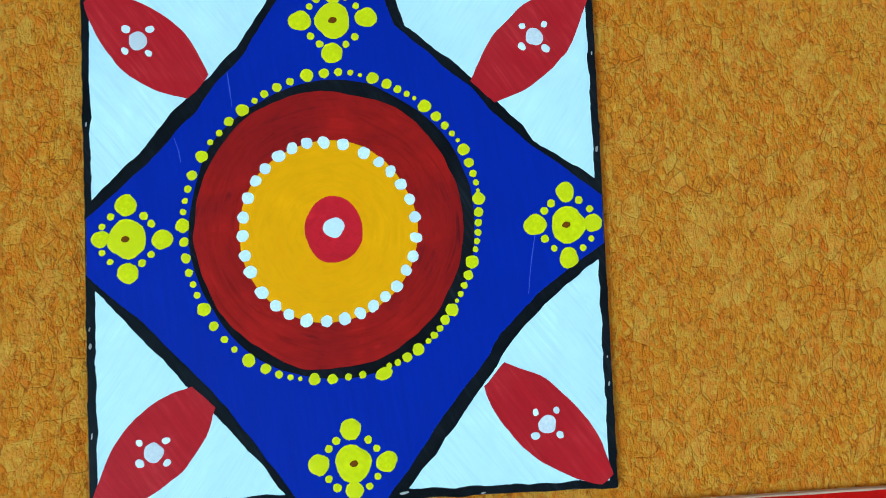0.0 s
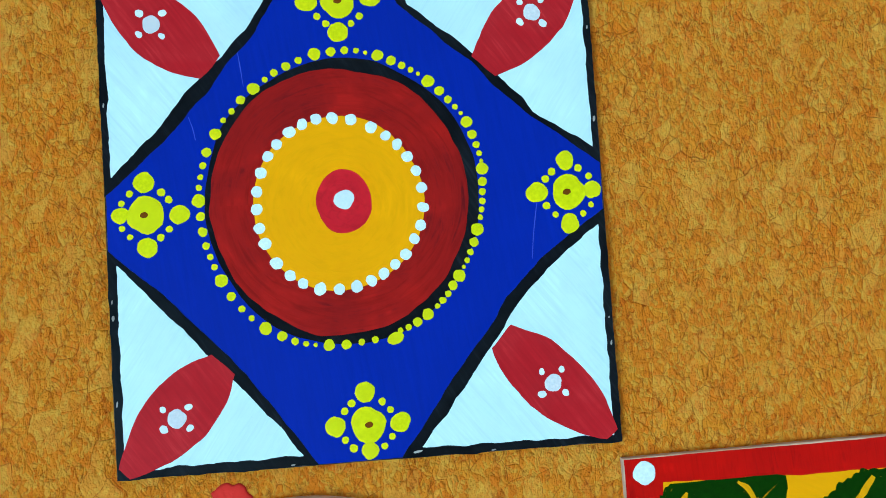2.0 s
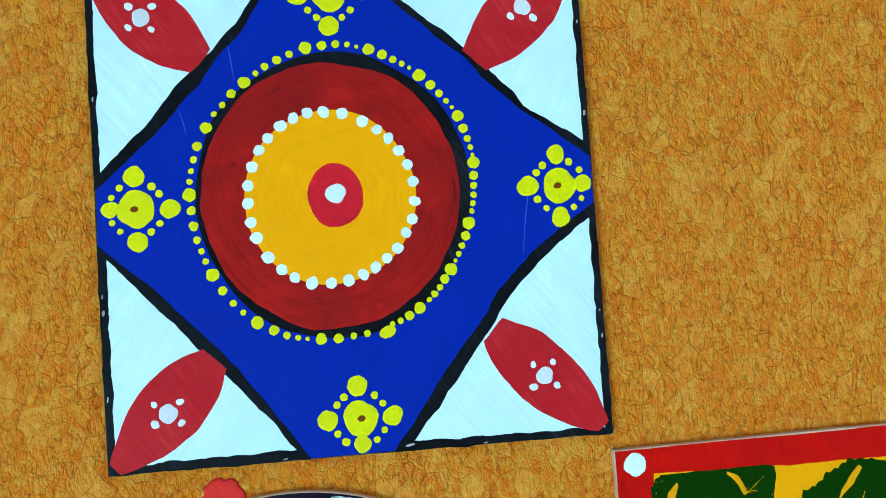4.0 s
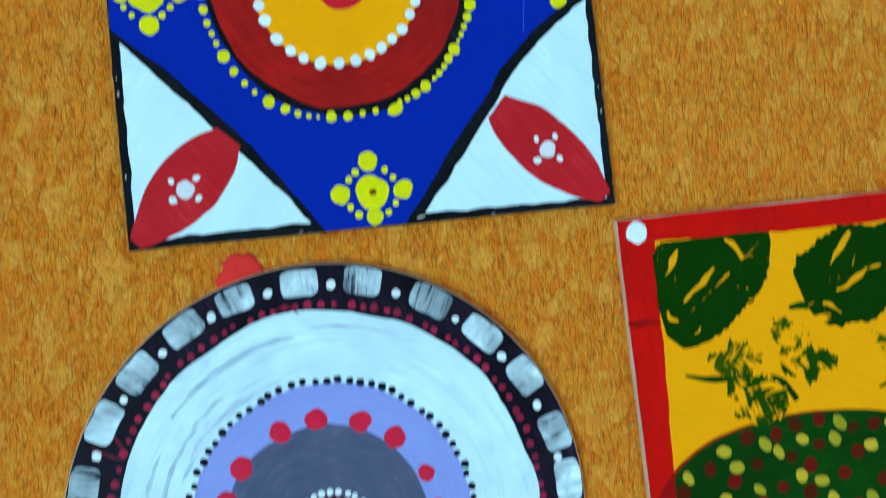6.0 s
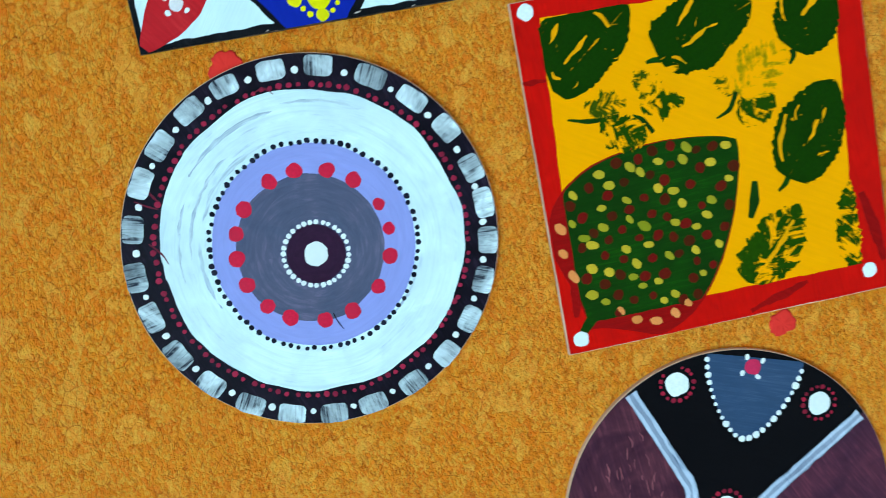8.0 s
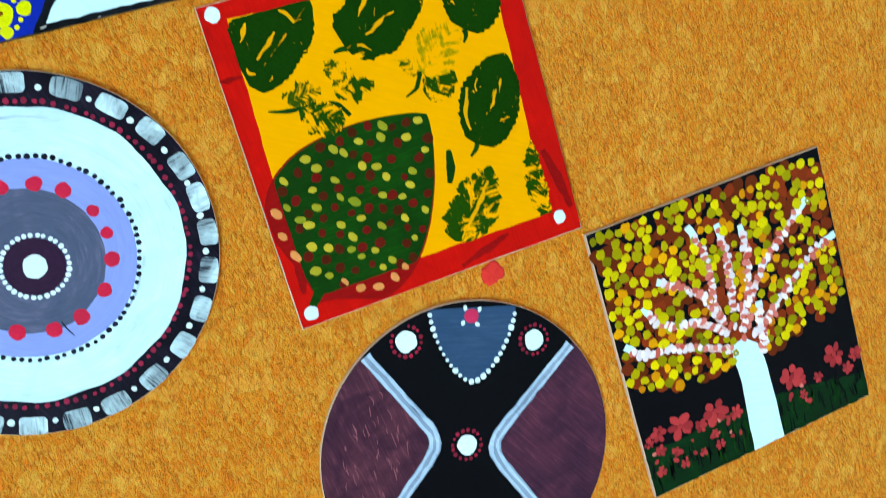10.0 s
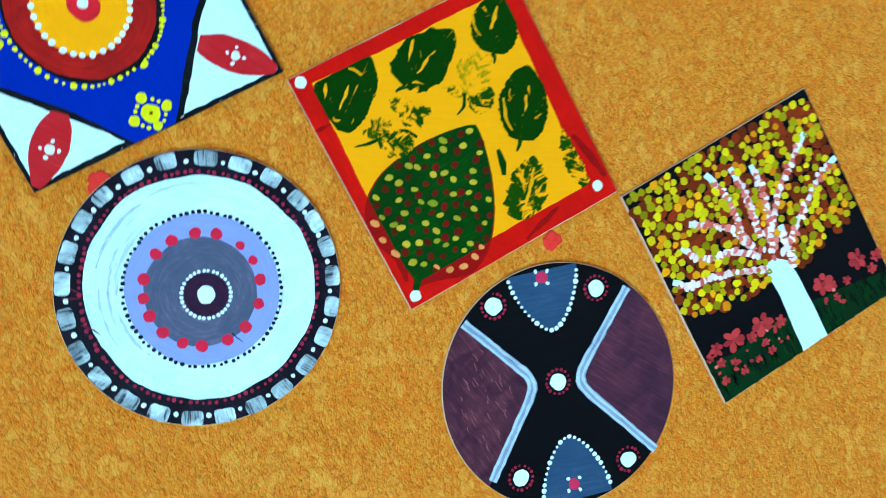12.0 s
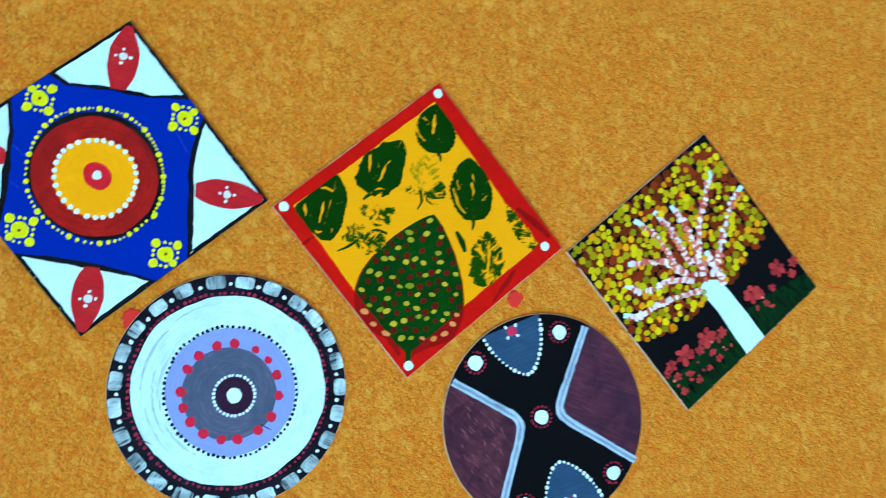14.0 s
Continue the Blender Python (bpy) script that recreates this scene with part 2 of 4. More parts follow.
def part(name, bm, material, parent, label=""):
    me = bpy.data.meshes.new(name)
    bm.to_mesh(me)
    bm.free()
    me.materials.append(material)
    ob = new(name, me)
    ob.parent = parent
    return tagged(ob, label)


def loop(points, step=2.0, amp=0.5, size=9.0, seed=0.0):
    """A closed outline (mm), drawn anew with an unsteady hand."""
    out = []
    for (ax, az), (bx, bz) in zip(points, points[1:] + points[:1]):
        k = max(1, int(math.hypot(bx - ax, bz - az) / step))
        out += [(ax + (bx - ax) * i / k, az + (bz - az) * i / k) for i in range(k)]
    return [(x + amp * noise.noise((x / size, z / size, seed)) + 0.35 * amp * noise.noise((x / size * 4, z / size * 4, seed + 3)),
             z + amp * noise.noise((x / size, z / size, seed + 9)) + 0.35 * amp * noise.noise((x / size * 4, z / size * 4, seed + 12))) for x, z in out]


def sheet(points, low, high):
    """A coat of paint: the outline (mm) filled at the height high (mm above the board), with its edge down to low."""
    bm = bmesh.new()
    n = len(points)
    cx, cz = sum(p[0] for p in points) / n, sum(p[1] for p in points) / n
    top = [bm.verts.new((x / 1000, -high / 1000, z / 1000)) for x, z in points]
    foot = [bm.verts.new((x / 1000, -low / 1000, z / 1000)) for x, z in points]
    for i in range(n):
        bm.faces.new((foot[i], foot[(i + 1) % n], top[(i + 1) % n], top[i]))
    for tri in tessellate_polygon([[(x, z, 0.0) for x, z in points]]):
        if len(set(tri)) == 3:
            bm.faces.new([top[k] for k in tri])
    bmesh.ops.recalc_face_normals(bm, faces=bm.faces)
    return bm


def ellipse(cx, cz, rx, rz=None, n=72, wob=0.0, size=20.0, seed=0.0):
    rz = rz or rx
    pts = []
    for i in range(n):
        a = 2 * math.pi * i / n
        k = 1 + wob / rx * (noise.noise((rx / size * math.cos(a), rx / size * math.sin(a), seed)) + 0.3 * noise.noise((4 * rx / size * math.cos(a), 4 * rx / size * math.sin(a), seed + 5)))
        pts.append((cx + rx * k * math.cos(a), cz + rz * k * math.sin(a)))
    return pts


def slab(points, thick, bevel=0.4):
    """A board with a softened front edge: front at 0, back at thick (mm)."""
    bm = bmesh.new()
    n = len(points)
    cx, cz = sum(p[0] for p in points) / n, sum(p[1] for p in points) / n
    rings = []
    for inset, y in ((bevel, 0.0), (0.0, bevel), (0.0, thick)):
        ring = []
        for x, z in points:
            d = math.hypot(x - cx, z - cz)
            k = (d - inset * 1.2) / d
            ring.append(bm.verts.new(((cx + (x - cx) * k) / 1000, y / 1000, (cz + (z - cz) * k) / 1000)))
        rings.append(ring)
    for a, b in zip(rings, rings[1:]):
        for i in range(n):
            bm.faces.new((b[i], b[(i + 1) % n], a[(i + 1) % n], a[i]))
    bm.faces.new(rings[0])
    bm.faces.new(rings[-1])
    bmesh.ops.triangulate(bm, faces=[f for f in bm.faces if len(f.verts) > 4])
    bmesh.ops.recalc_face_normals(bm, faces=bm.faces)
    return bm


DOMES = {}


def dome(material, shape, crater=False):
    """A drop of paint of radius 1 and height 1; four uneven shapes for each paint."""
    key = (material.name, shape, crater)
    if key not in DOMES:
        bm = bmesh.new()
        n = 20
        prof = ((1.0, 0.0), (0.93, 0.55), (0.6, 0.95)) if not crater else ((1.0, 0.0), (0.9, 0.8), (0.6, 1.0))
        rings = []
        for r, h in prof:
            ring = []
            for i in range(n):
                a = 2 * math.pi * i / n
                k = r * (1 + (0.3 if crater else 0.16) * noise.noise((1.2 * math.cos(a), 1.2 * math.sin(a), shape * 7.3)) + (0.16 if crater else 0.07) * noise.noise((3 * math.cos(a), 3 * math.sin(a), shape * 3.1)))
                ring.append(bm.verts.new((k * math.cos(a), -h, k * math.sin(a))))
            rings.append(ring)
        tip = bm.verts.new((0.05, -1.0 if not crater else -0.45, 0.0))
        for a, b in zip(rings, rings[1:]):
            for i in range(n):
                bm.faces.new((a[i], a[(i + 1) % n], b[(i + 1) % n], b[i]))
        for i in range(n):
            bm.faces.new((rings[-1][i], rings[-1][(i + 1) % n], tip))
        bmesh.ops.recalc_face_normals(bm, faces=bm.faces)
        for f in bm.faces:
            f.smooth = True
        me = bpy.data.meshes.new("paint_dot")
        bm.to_mesh(me)
        bm.free()
        me.materials.append(material)
        DOMES[key] = me
    return DOMES[key]


rnd = random.Random(5)


def dot(parent, name, u, v, r, material, base=0.2, wide=1.0, turn=None, tall=0.09, crater=False, label="", under=None):
    """One drop of paint on a board: place, radius and ground height in mm."""
    ob = new(name, dome(material, rnd.randrange(5), crater))
    ob.parent = parent
    if under is not None:                       # a part that has a turn of its own
        ob.matrix_parent_inverse = under
    t = rnd.uniform(0, 360) if turn is None else turn
    h = max(0.2, min(r * tall, 0.6))
    ob.matrix_basis = pose(u / 1000, -base / 1000, v / 1000, 0, -t, 0) @ Matrix.Diagonal((r * wide / 1000, h / 1000, r / 1000, 1))
    return tagged(ob, label)


def box(name, lo, hi, material, label="", category="wall", parent=None):
    bm = bmesh.new()
    bmesh.ops.create_cube(bm, size=1.0)
    for v in bm.verts:
        v.co = [a + (b - a) * (c + 0.5) for a, b, c in zip(lo, hi, v.co)]
    ob = part(name, bm, material, parent, label)
    if parent is None:
        tagged(ob, "", category, kind="structure")
    return ob


# ---- the room: only the ochre wall is seen, the rest is added to close it ----
X0, X1, Y0, Y1, H = -1.7, 1.7, -6.8, 0.005, 2.7
box("wall_north", (X0 - 0.15, Y1, 0), (X1 + 0.15, Y1 + 0.15, H), M_WALL, "ochre wall covered with pressed flake wallpaper")
box("wall_south", (X0 - 0.15, Y0 - 0.15, 0), (X1 + 0.15, Y0, H), M_PLASTER, "plain white plastered wall behind the camera")
# unseen, put close by to bounce light onto the boards from the right
box("wall_east", (X1, Y0, 0), (X1 + 0.15, Y1, H), M_PLASTER, "unseen white side wall, added to bounce light")
wx, wy, wz, ww, wh = LIGHT_OPENING
# unseen wall, added with a hole where the area lamp stands
west = tagged(new("wall_west"), "unseen white side wall, added with an opening for the light", "wall", kind="structure")
box("wall_part", (X0 - 0.15, Y0, 0), (X0, wy - ww / 2, H), M_PLASTER, parent=west)
box("wall_part", (X0 - 0.15, wy + ww / 2, 0), (X0, Y1, H), M_PLASTER, parent=west)
box("wall_part", (X0 - 0.15, wy - ww / 2, 0), (X0, wy + ww / 2, wz - wh / 2), M_PLASTER, parent=west)
box("wall_part", (X0 - 0.15, wy - ww / 2, wz + wh / 2), (X0, wy + ww / 2, H), M_PLASTER, parent=west)
# unseen floor, its pale colour chosen to lift the lower wall
box("floor", (X0 - 0.15, Y0 - 0.15, -0.1), (X1 + 0.15, Y1 + 0.15, 0), M_FLOOR, "unseen plain floor, made pale to bounce light", "floor")
box("ceiling", (X0 - 0.15, Y0 - 0.15, H), (X1 + 0.15, Y1 + 0.15, H + 0.1), M_PLASTER, "plain white ceiling", "ceiling")

# ---- blue square painting ----
def stroke(parent, name, path, widths, material, low, high, seed=0, amp=0.4, shift=0.0):
    """A brush stroke along a path (mm), as wide as widths say at its points."""
    fine, fw = [], []
    for i in range(len(path) - 1):
        for k in range(8):
            s = k / 8
            fine.append((path[i][0] + (path[i + 1][0] - path[i][0]) * s, path[i][1] + (path[i + 1][1] - path[i][1]) * s))
            fw.append(widths[i] + (widths[i + 1] - widths[i]) * s)
    fine.append(path[-1])
    fw.append(widths[-1])
    for _ in range(6):
        fine = [fine[0]] + [((a[0] + 2 * b[0] + c[0]) / 4, (a[1] + 2 * b[1] + c[1]) / 4) for a, b, c in zip(fine, fine[1:], fine[2:])] + [fine[-1]]
    left, right = [], []
    for i, (x, z) in enumerate(fine):
        (ax, az), (bx, bz) = fine[max(i - 1, 0)], fine[min(i + 1, len(fine) - 1)]
        d = math.hypot(bx - ax, bz - az)
        nx, nz = -(bz - az) / d, (bx - ax) / d
        w1, w2 = (fw[i] / 2 + amp * noise.noise((x / 7, z / 7, seed + k)) for k in (0, 7))
        left.append((x + nx * (shift + w1), z + nz * (shift + w1)))
        right.append((x + nx * (shift - w2), z + nz * (shift - w2)))
    return part(name, sheet(left + right[::-1], low, high), material, parent)


def square(half_w, half_h):
    return [(-half_w, -half_h), (half_w, -half_h), (half_w, half_h), (-half_w, half_h)]


def lens(tip, end, half, blunt=0.83, n=22):
    """A petal outline from its tip to a blunt end."""
    (ax, az), (bx, bz) = tip, end
    length = math.hypot(bx - ax, bz - az)
    dx, dz = (bx - ax) / length, (bz - az) / length
    side = [(s, half * math.sin(math.pi * (0.045 + blunt * s)) ** 0.8) for s in (i / n for i in range(n + 1))]
    left = [(ax + dx * s * length - dz * w, az + dz * s * length + dx * w) for s, w in side]
    right = [(ax + dx * s * length + dz * w, az + dz * s * length - dx * w) for s, w in side]
    return left + right[::-1]


blue = thing("painted_board", "blue and white painted square board with a dotted red roundel", "painting", 0.0, 1.5, group="painted boards on the wall")
part("board", slab(loop(square(125, 125), 12, 0.4, 60), 5), M_EDGE_DARK, blue, "black painted board edge")
part("blue_field", sheet(loop(square(124.3, 124.3), 6, 0.4, 30, 2), -0.2, 0.12), M_BLUE, blue, "blue painted diamond field")
# black triangle at each corner, the white one inside it, the petal's inner end
CORNERS = [
    ([(-124.8, 124.8), (-27, 124.8), (-48, 93), (-70, 67), (-95, 40), (-124.8, 14)], [(-121, 121.5), (-34, 121.5), (-52, 94), (-76, 71), (-100, 44), (-121.5, 23)], (-121, 122), (-70, 76.5), M_WHITE),
    ([(124.8, 124.8), (19, 124.8), (26, 105), (61, 73), (86, 47), (124.8, 17)], [(121, 121.5), (26, 121.5), (31, 104), (66, 75), (95, 43), (121.5, 26)], (121, 121), (68, 70), M_WHITE2),
    ([(124.8, -124.8), (14, -124.8), (41, -88), (61, -64), (72, -48), (90, -30), (124.8, -6)], [(121, -121.3), (24, -120.3), (46, -94), (65, -69), (77, -52), (94, -35), (121, -14)], (120, -121), (67.5, -68), M_WHITE),
    ([(-124.8, -124.8), (-27, -124.8), (-50, -92), (-67, -70), (-98, -37), (-124.8, -12)], [(-121, -120.5), (-34, -119.5), (-47, -103), (-76, -69), (-97, -46), (-120.5, -20)], (-121, -122), (-71, -72), M_WHITE2),
]
for i, (dark, light, tip, end, white) in enumerate(CORNERS):
    part("black_outline", sheet(loop(dark, 2, 1.0, 14, i), 0, 0.22), M_BLACK, blue, "black painted corner outline")
    part("white_corner", sheet(loop(light, 2, 1.1, 10, i + 20), 0, 0.32), white, blue, "white painted corner triangle")
    petal = part("petal", sheet(loop(lens(tip, end, 16.5), 2, 0.9, 14, i + 40), 0, 0.42), M_PETAL, blue, "red painted petal")
    pu, pv = ((-98, 100), (95, 97), (92, -93), (-95, -97))[i]
    dot(petal, "white_dot", pu, pv, 4.5, D_GREYWHITE, 0.4)
    for k in range(4):
        a = radians(45 + 90 * k + rnd.uniform(-9, 9))
        dot(petal, "white_dot", pu + 8.0 * math.cos(a), pv + 8.0 * math.sin(a), rnd.uniform(1.4, 1.95), D_WHITE, 0.4, 1.2)
C = (-7, 6)
black_ring = part("black_ring", sheet(ellipse(-7.5, 6, 68.8, 72, 220, 2.0, 40, 3), 0, 0.24), M_BLACK, blue, "black painted ring")
part("red_disc", sheet(ellipse(-9, 5.7, 64.6, 67.3, 220, 2.2, 30, 8), 0, 0.36), M_ROUND_RED, blue, "red brushed roundel")
yellow_disc = part("yellow_disc", sheet(ellipse(-9.8, 4.2, 42.6, 44.4, 220, 1.0, 30, 4), 0, 0.48), M_ROUND_YELLOW, blue, "yellow painted disc")
red_core = part("red_core", sheet(ellipse(C[0], C[1] - 1, 14, 16, 60, 0.9, 12, 6), 0, 0.6), M_CORE, blue, "red brushed centre")
dot(red_core, "white_dot", C[0], C[1], 5.1, D_WHITE, 0.58)
WHITE_AT = (91, 78, 63, 51, 41, 30, 19, 7, -6, -18, -28, -40, -50, -60, -70, -81, -93, -106, -118, -128, -140, -155, -166, -179, 169, 156, 144, 134, 122, 112, 102)
for a in WHITE_AT:
    r = 41.7 + 0.9 * math.sin(radians(3 * a + 100)) + rnd.uniform(-0.3, 0.3)
    dot(yellow_disc, "white_dot", -9.8 + r * math.cos(radians(a)), 4.2 + 1.038 * r * math.sin(radians(a)), rnd.uniform(2.45, 2.95), D_WHITE, 0.44, rnd.uniform(1.0, 1.2))
# runs of dots round the ring: first and last bearing, sizes along the run
SIZE = {"A": 3.1, "B": 2.4, "C": 1.85, "D": 1.5, "E": 1.1}
RUNS = ((98, 77, "ABCDE"), (72, 54, "ABCDE"), (49, 31, "ABCDE"), (27, 11, "ABCDE"), (8, -11, "ABCCDD"), (-16, -32, "ABCDE"), (-36, -51, "ABCCD"), (-56, -69, "ABCD"),
        (-80, -92, "CCB"), (-99, -118, "AEDCB"), (-125, -143, "ADCB"), (-150, -170, "ADDCB"), (-176, -182, "BA"), (173, 159, "DDCB"), (151, 134, "ADCB"), (127, 105, "ADCBC"))
for a0, a1, run in RUNS:
    gaps = [0.0] + [SIZE[p] + SIZE[q] + 1.2 for p, q in zip(run, run[1:])]
    for k, size in enumerate(run):
        a = radians(a0 + (a1 - a0) * sum(gaps[:k + 1]) / sum(gaps))
        rad = 70.8 + 1.6 * math.cos(2 * a - radians(75)) + 0.8 * math.sin(5 * a) + rnd.uniform(-0.3, 0.3)
        dot(black_ring, "yellow_dot", -7.8 + rad * math.cos(a), 6.9 + 1.055 * rad * math.sin(a), SIZE[size] * rnd.uniform(0.95, 1.06), D_LIME, 0.12)
dot(black_ring, "yellow_dot", 14.4, -65.2, 3.0, D_LIME, 0.12, 1.5, 22)
for fu, fv in ((-105, 4), (107, 3), (-4, 107.7), (-2, -107)):
    dot(blue, "yellow_dot", fu, fv, 9.0, D_LIME, 0.12, 0.98, tall=0.06)
    dot(blue, "brown_dot", fu + rnd.uniform(-1, 1), fv, 1.5, D_BROWN, 0.6, 1.4, 10, 0.3)
    for k in range(4):
        a = radians(90 * k + rnd.uniform(-4, 4))
        far = 12.6 if abs(fu + 15 * math.cos(a)) > 118 or abs(fv + 15 * math.sin(a)) > 118 else 16.2
        dot(blue, "yellow_dot", fu + far * math.cos(a), fv + far * math.sin(a), 4.2 if far < 14 else rnd.uniform(4.7, 5.4), D_LIME, 0.12, 1.05, tall=0.09)
        for s in (31, 57):
            b = a + radians(s + rnd.uniform(-4, 4))
            dot(blue, "yellow_dot", fu + 13.4 * math.cos(b), fv + 13.4 * math.sin(b), rnd.uniform(1.5, 2.1), D_LIME, 0.12)

# worn spots on the edge and hairline scratches in the blue
D_CHIP = dab("pale worn spots", rgb(190, 196, 196), rgb(140, 140, 136))
for u, v, r in ((-124, -46, 2.2), (-124.2, -38, 1.2), (124, 40, 2.0), (124, -75, 1.6), (123.8, -62, 1.0), (-124, 60, 1.2), (-124, -88, 1.3), (60, -124, 1.2), (-40, -123.8, 1.3), (22, -122, 2.0), (124, 88, 1.2)):
    dot(blue, "worn_spot", u * 0.994, v, r * 0.32, D_CHIP, 0.22, 1.8 + 2 * rnd.random(), 82 if abs(u) > 100 else 10, 0.1)
M_SCRATCH = paint("pale scratch", rgb(60, 84, 190), 0, 0.3)
for path in ([(-56, 84), (-55, 76), (-54, 66)], [(-82, 52), (-80, 46), (-79, 40)], [(92, 6), (88, -14), (86, -30)]):
    stroke(blue, "scratch", path, [0.3, 0.5, 0.25], M_SCRATCH, 0, 0.16, 3, 0.1)

# ---- round painting with grey tiles ----
M_RING_WHITE = paint("white acrylic round", WHITE, ring=(0, -4), wear=0.28, under=rgb(132, 160, 186))
M_LILAC = paint("lilac acrylic", rgb(126, 146, 212), ring=(0, 0), wear=0.14)
M_SLATE = paint("slate acrylic", rgb(68, 80, 106), ring=(0, -4), wear=0.3, under=rgb(104, 104, 132))
M_PLUM = paint("plum acrylic", rgb(46, 26, 50), ring=(0, -6), wear=0.4)
M_INK = paint("black violet acrylic", rgb(15, 13, 22), 20, 0.4, rgb(40, 34, 52))
M_TILE = paint("silver grey paint", rgb(196, 230, 242), 3, 0.95, rgb(30, 38, 52), vary=True, bare=0.07)
D_CRIMSON = dab("crimson paint dots", rgb(192, 30, 62), rgb(176, 34, 60))
D_WINE = dab("wine red paint dots", rgb(150, 36, 66), rgb(112, 28, 52))
D_BLACK = dab("black paint dots", rgb(14, 16, 28), rgb(30, 34, 52))

disc = thing("painted_disc", "round board with lilac and white rings and black rim", "painting", -0.039, 1.2285, group="painted boards on the wall")
part("board", slab(ellipse(0.3, 1, 130.3, n=120), 5), M_EDGE, disc, "raw fibreboard edge")
part("black_rim", sheet(ellipse(0.3, 1, 129.8, n=120), -0.2, 0.12), M_INK, disc, "black painted rim")
part("white_ring", sheet(ellipse(0.8, 1.2, 105, 106, 140, 2.6, 30, 2), 0, 0.26), M_RING_WHITE, disc, "white brushed ring")
part("lilac_ring", sheet(ellipse(1, -1, 70.5, 71.5, 120, 2.0, 34, 5), 0, 0.38), M_LILAC, disc, "lilac painted ring")
part("slate_disc", sheet(ellipse(-2, -2, 51, 52, 100, 1.2, 24, 7), 0, 0.5), M_SLATE, disc, "slate grey disc")
part("plum_disc", sheet(ellipse(0.5, -6.5, 20.5, 21, 60, 0.6, 16, 9), 0, 0.62), M_PLUM, disc, "dark plum centre")
dot(disc, "white_dot", 0.7, -6.5, 8.6, D_WHITE, 0.6, tall=0.08)
for i in range(32):
    a = radians(i * 360 / 32 + rnd.uniform(-1.5, 1.5))
    dot(disc, "white_dot", 0.7 + 22.6 * math.cos(a), -6.5 + 22.4 * math.sin(a), rnd.uniform(1.55, 1.95), D_WHITE, 0.58)
RED_AT = (93, 69, 48, 22, 2, -19, -44, -71, -93, -119, -138, -160, -181, 160, 141, 113)
for i, a in enumerate(RED_AT):
    small = 3 <= i <= 4
    dot(disc, "red_dot", 0.2 + 53.6 * math.cos(radians(a)), -0.6 + 53.4 * math.sin(radians(a)), 4.4 if small else rnd.uniform(5.3, 6.0), D_CRIMSON, 0.46, tall=0.08)
for i in range(78):
    a = radians(i * 360 / 78 + rnd.uniform(-0.8, 0.8))
    r = 72 + rnd.uniform(-0.8, 0.8)
    dot(disc, "black_dot", 1 + r * math.cos(a), -1 + 1.015 * r * math.sin(a), rnd.uniform(1.5, 2.2), D_BLACK, 0.3)
for i in range(104):
    a = radians(i * 360 / 104 + rnd.uniform(-0.9, 0.9))
    r = 108.2 + rnd.uniform(-0.8, 0.8)
    dot(disc, "wine_dot", 0.3 + r * math.cos(a), 1.2 + 1.01 * r * math.sin(a), rnd.uniform(1.4, 2.2), D_WINE, 0.12)
TILES_AT = (92, 77, 60, 45, 30.5, 15, 3, -9.5, -23, -37, -51, -66, -81, -94.5, -108.5, -122.5, -137, -151.5, -166.5, -180.5, -196, -211, -224.5, -239, -252.5)
for i, a in enumerate(TILES_AT):
    w, d = rnd.uniform(9.2, 10.8), rnd.uniform(6.4, 7.2)
    rr = 122.4 + rnd.uniform(-0.6, 0.6)
    pts = []
    for k in range(40):
        t = 2 * math.pi * k / 40
        cu, sv = math.cos(t), math.sin(t)
        pu = w * math.copysign(abs(cu) ** 0.42, cu) * (1 + 0.06 * sv)
        pv = d * math.copysign(abs(sv) ** 0.42, sv) - pu * pu / 250
        pts.append((pu, pv))
    bm = sheet(loop(pts, 2, 0.7, 8, i * 3.3), 0, 0.34)
    tile = part("grey_square", bm, M_TILE, disc)
    tile.matrix_basis = pose(0, 0, 0, 0, -(a - 90), 0) @ pose(0, 0, rr / 1000)
    b = radians((a + (TILES_AT + (-268,))[i + 1]) / 2)
    dot(disc, "white_dot", 120 * math.cos(b), 120 * math.sin(b), rnd.uniform(1.8, 2.5), D_WHITE, 0.12, 1.1)

stroke(disc, "crack_mark", [(4, -50), (6, -57), (9, -63)], [0.6, 1.0, 0.4], M_INK, 0.2, 0.56, 1, 0.2)
M_GREY_SMEAR = paint("thin grey blue smear", rgb(146, 176, 198), ring=(0, -4), wear=0.8, under=WHITE)
for r, a0, a1, w in ((77, 104, 158, 4.2), (84, 120, 176, 2.6), (78, 168, 204, 3.0), (96, 96, 140, 3.4), (92, 150, 186, 2.0), (74.5, -60, -20, 1.6), (99, 60, 92, 2.2)):
    path = [(0.6 + r * math.cos(radians(a0 + (a1 - a0) * k / 6)), r * math.sin(radians(a0 + (a1 - a0) * k / 6))) for k in range(7)]
    stroke(disc, "grey_smear", path, [0.5, w * 0.7, w, w * 0.8, w, w * 0.6, 0.4], M_GREY_SMEAR, 0.1, 0.3, r, 1.2)
M_SMEAR = paint("wine red smear", rgb(96, 30, 48), 0, 0.4)
for path in ([(-112, 52), (-104, 47), (-98, 44)], [(-109, 22), (-102, 14), (-99, 6)], [(-104, 62), (-99, 52), (-96, 49)], [(-20, 108), (-12, 112), (-6, 106)]):
    stroke(disc, "red_smear", path, [0.6, 1.3, 0.5], M_SMEAR, 0, 0.3, 5, 0.4)

# ---- red and yellow leaf painting ----
M_BORDER = paint("scarlet acrylic", rgb(188, 14, 7), 4, 0.3, rgb(132, 10, 10))
M_GROUND = paint("yellow acrylic", rgb(226, 156, 0), 60, 0.08)
M_STAIN = paint("dark red stain", rgb(138, 12, 12), 50, 0.4)
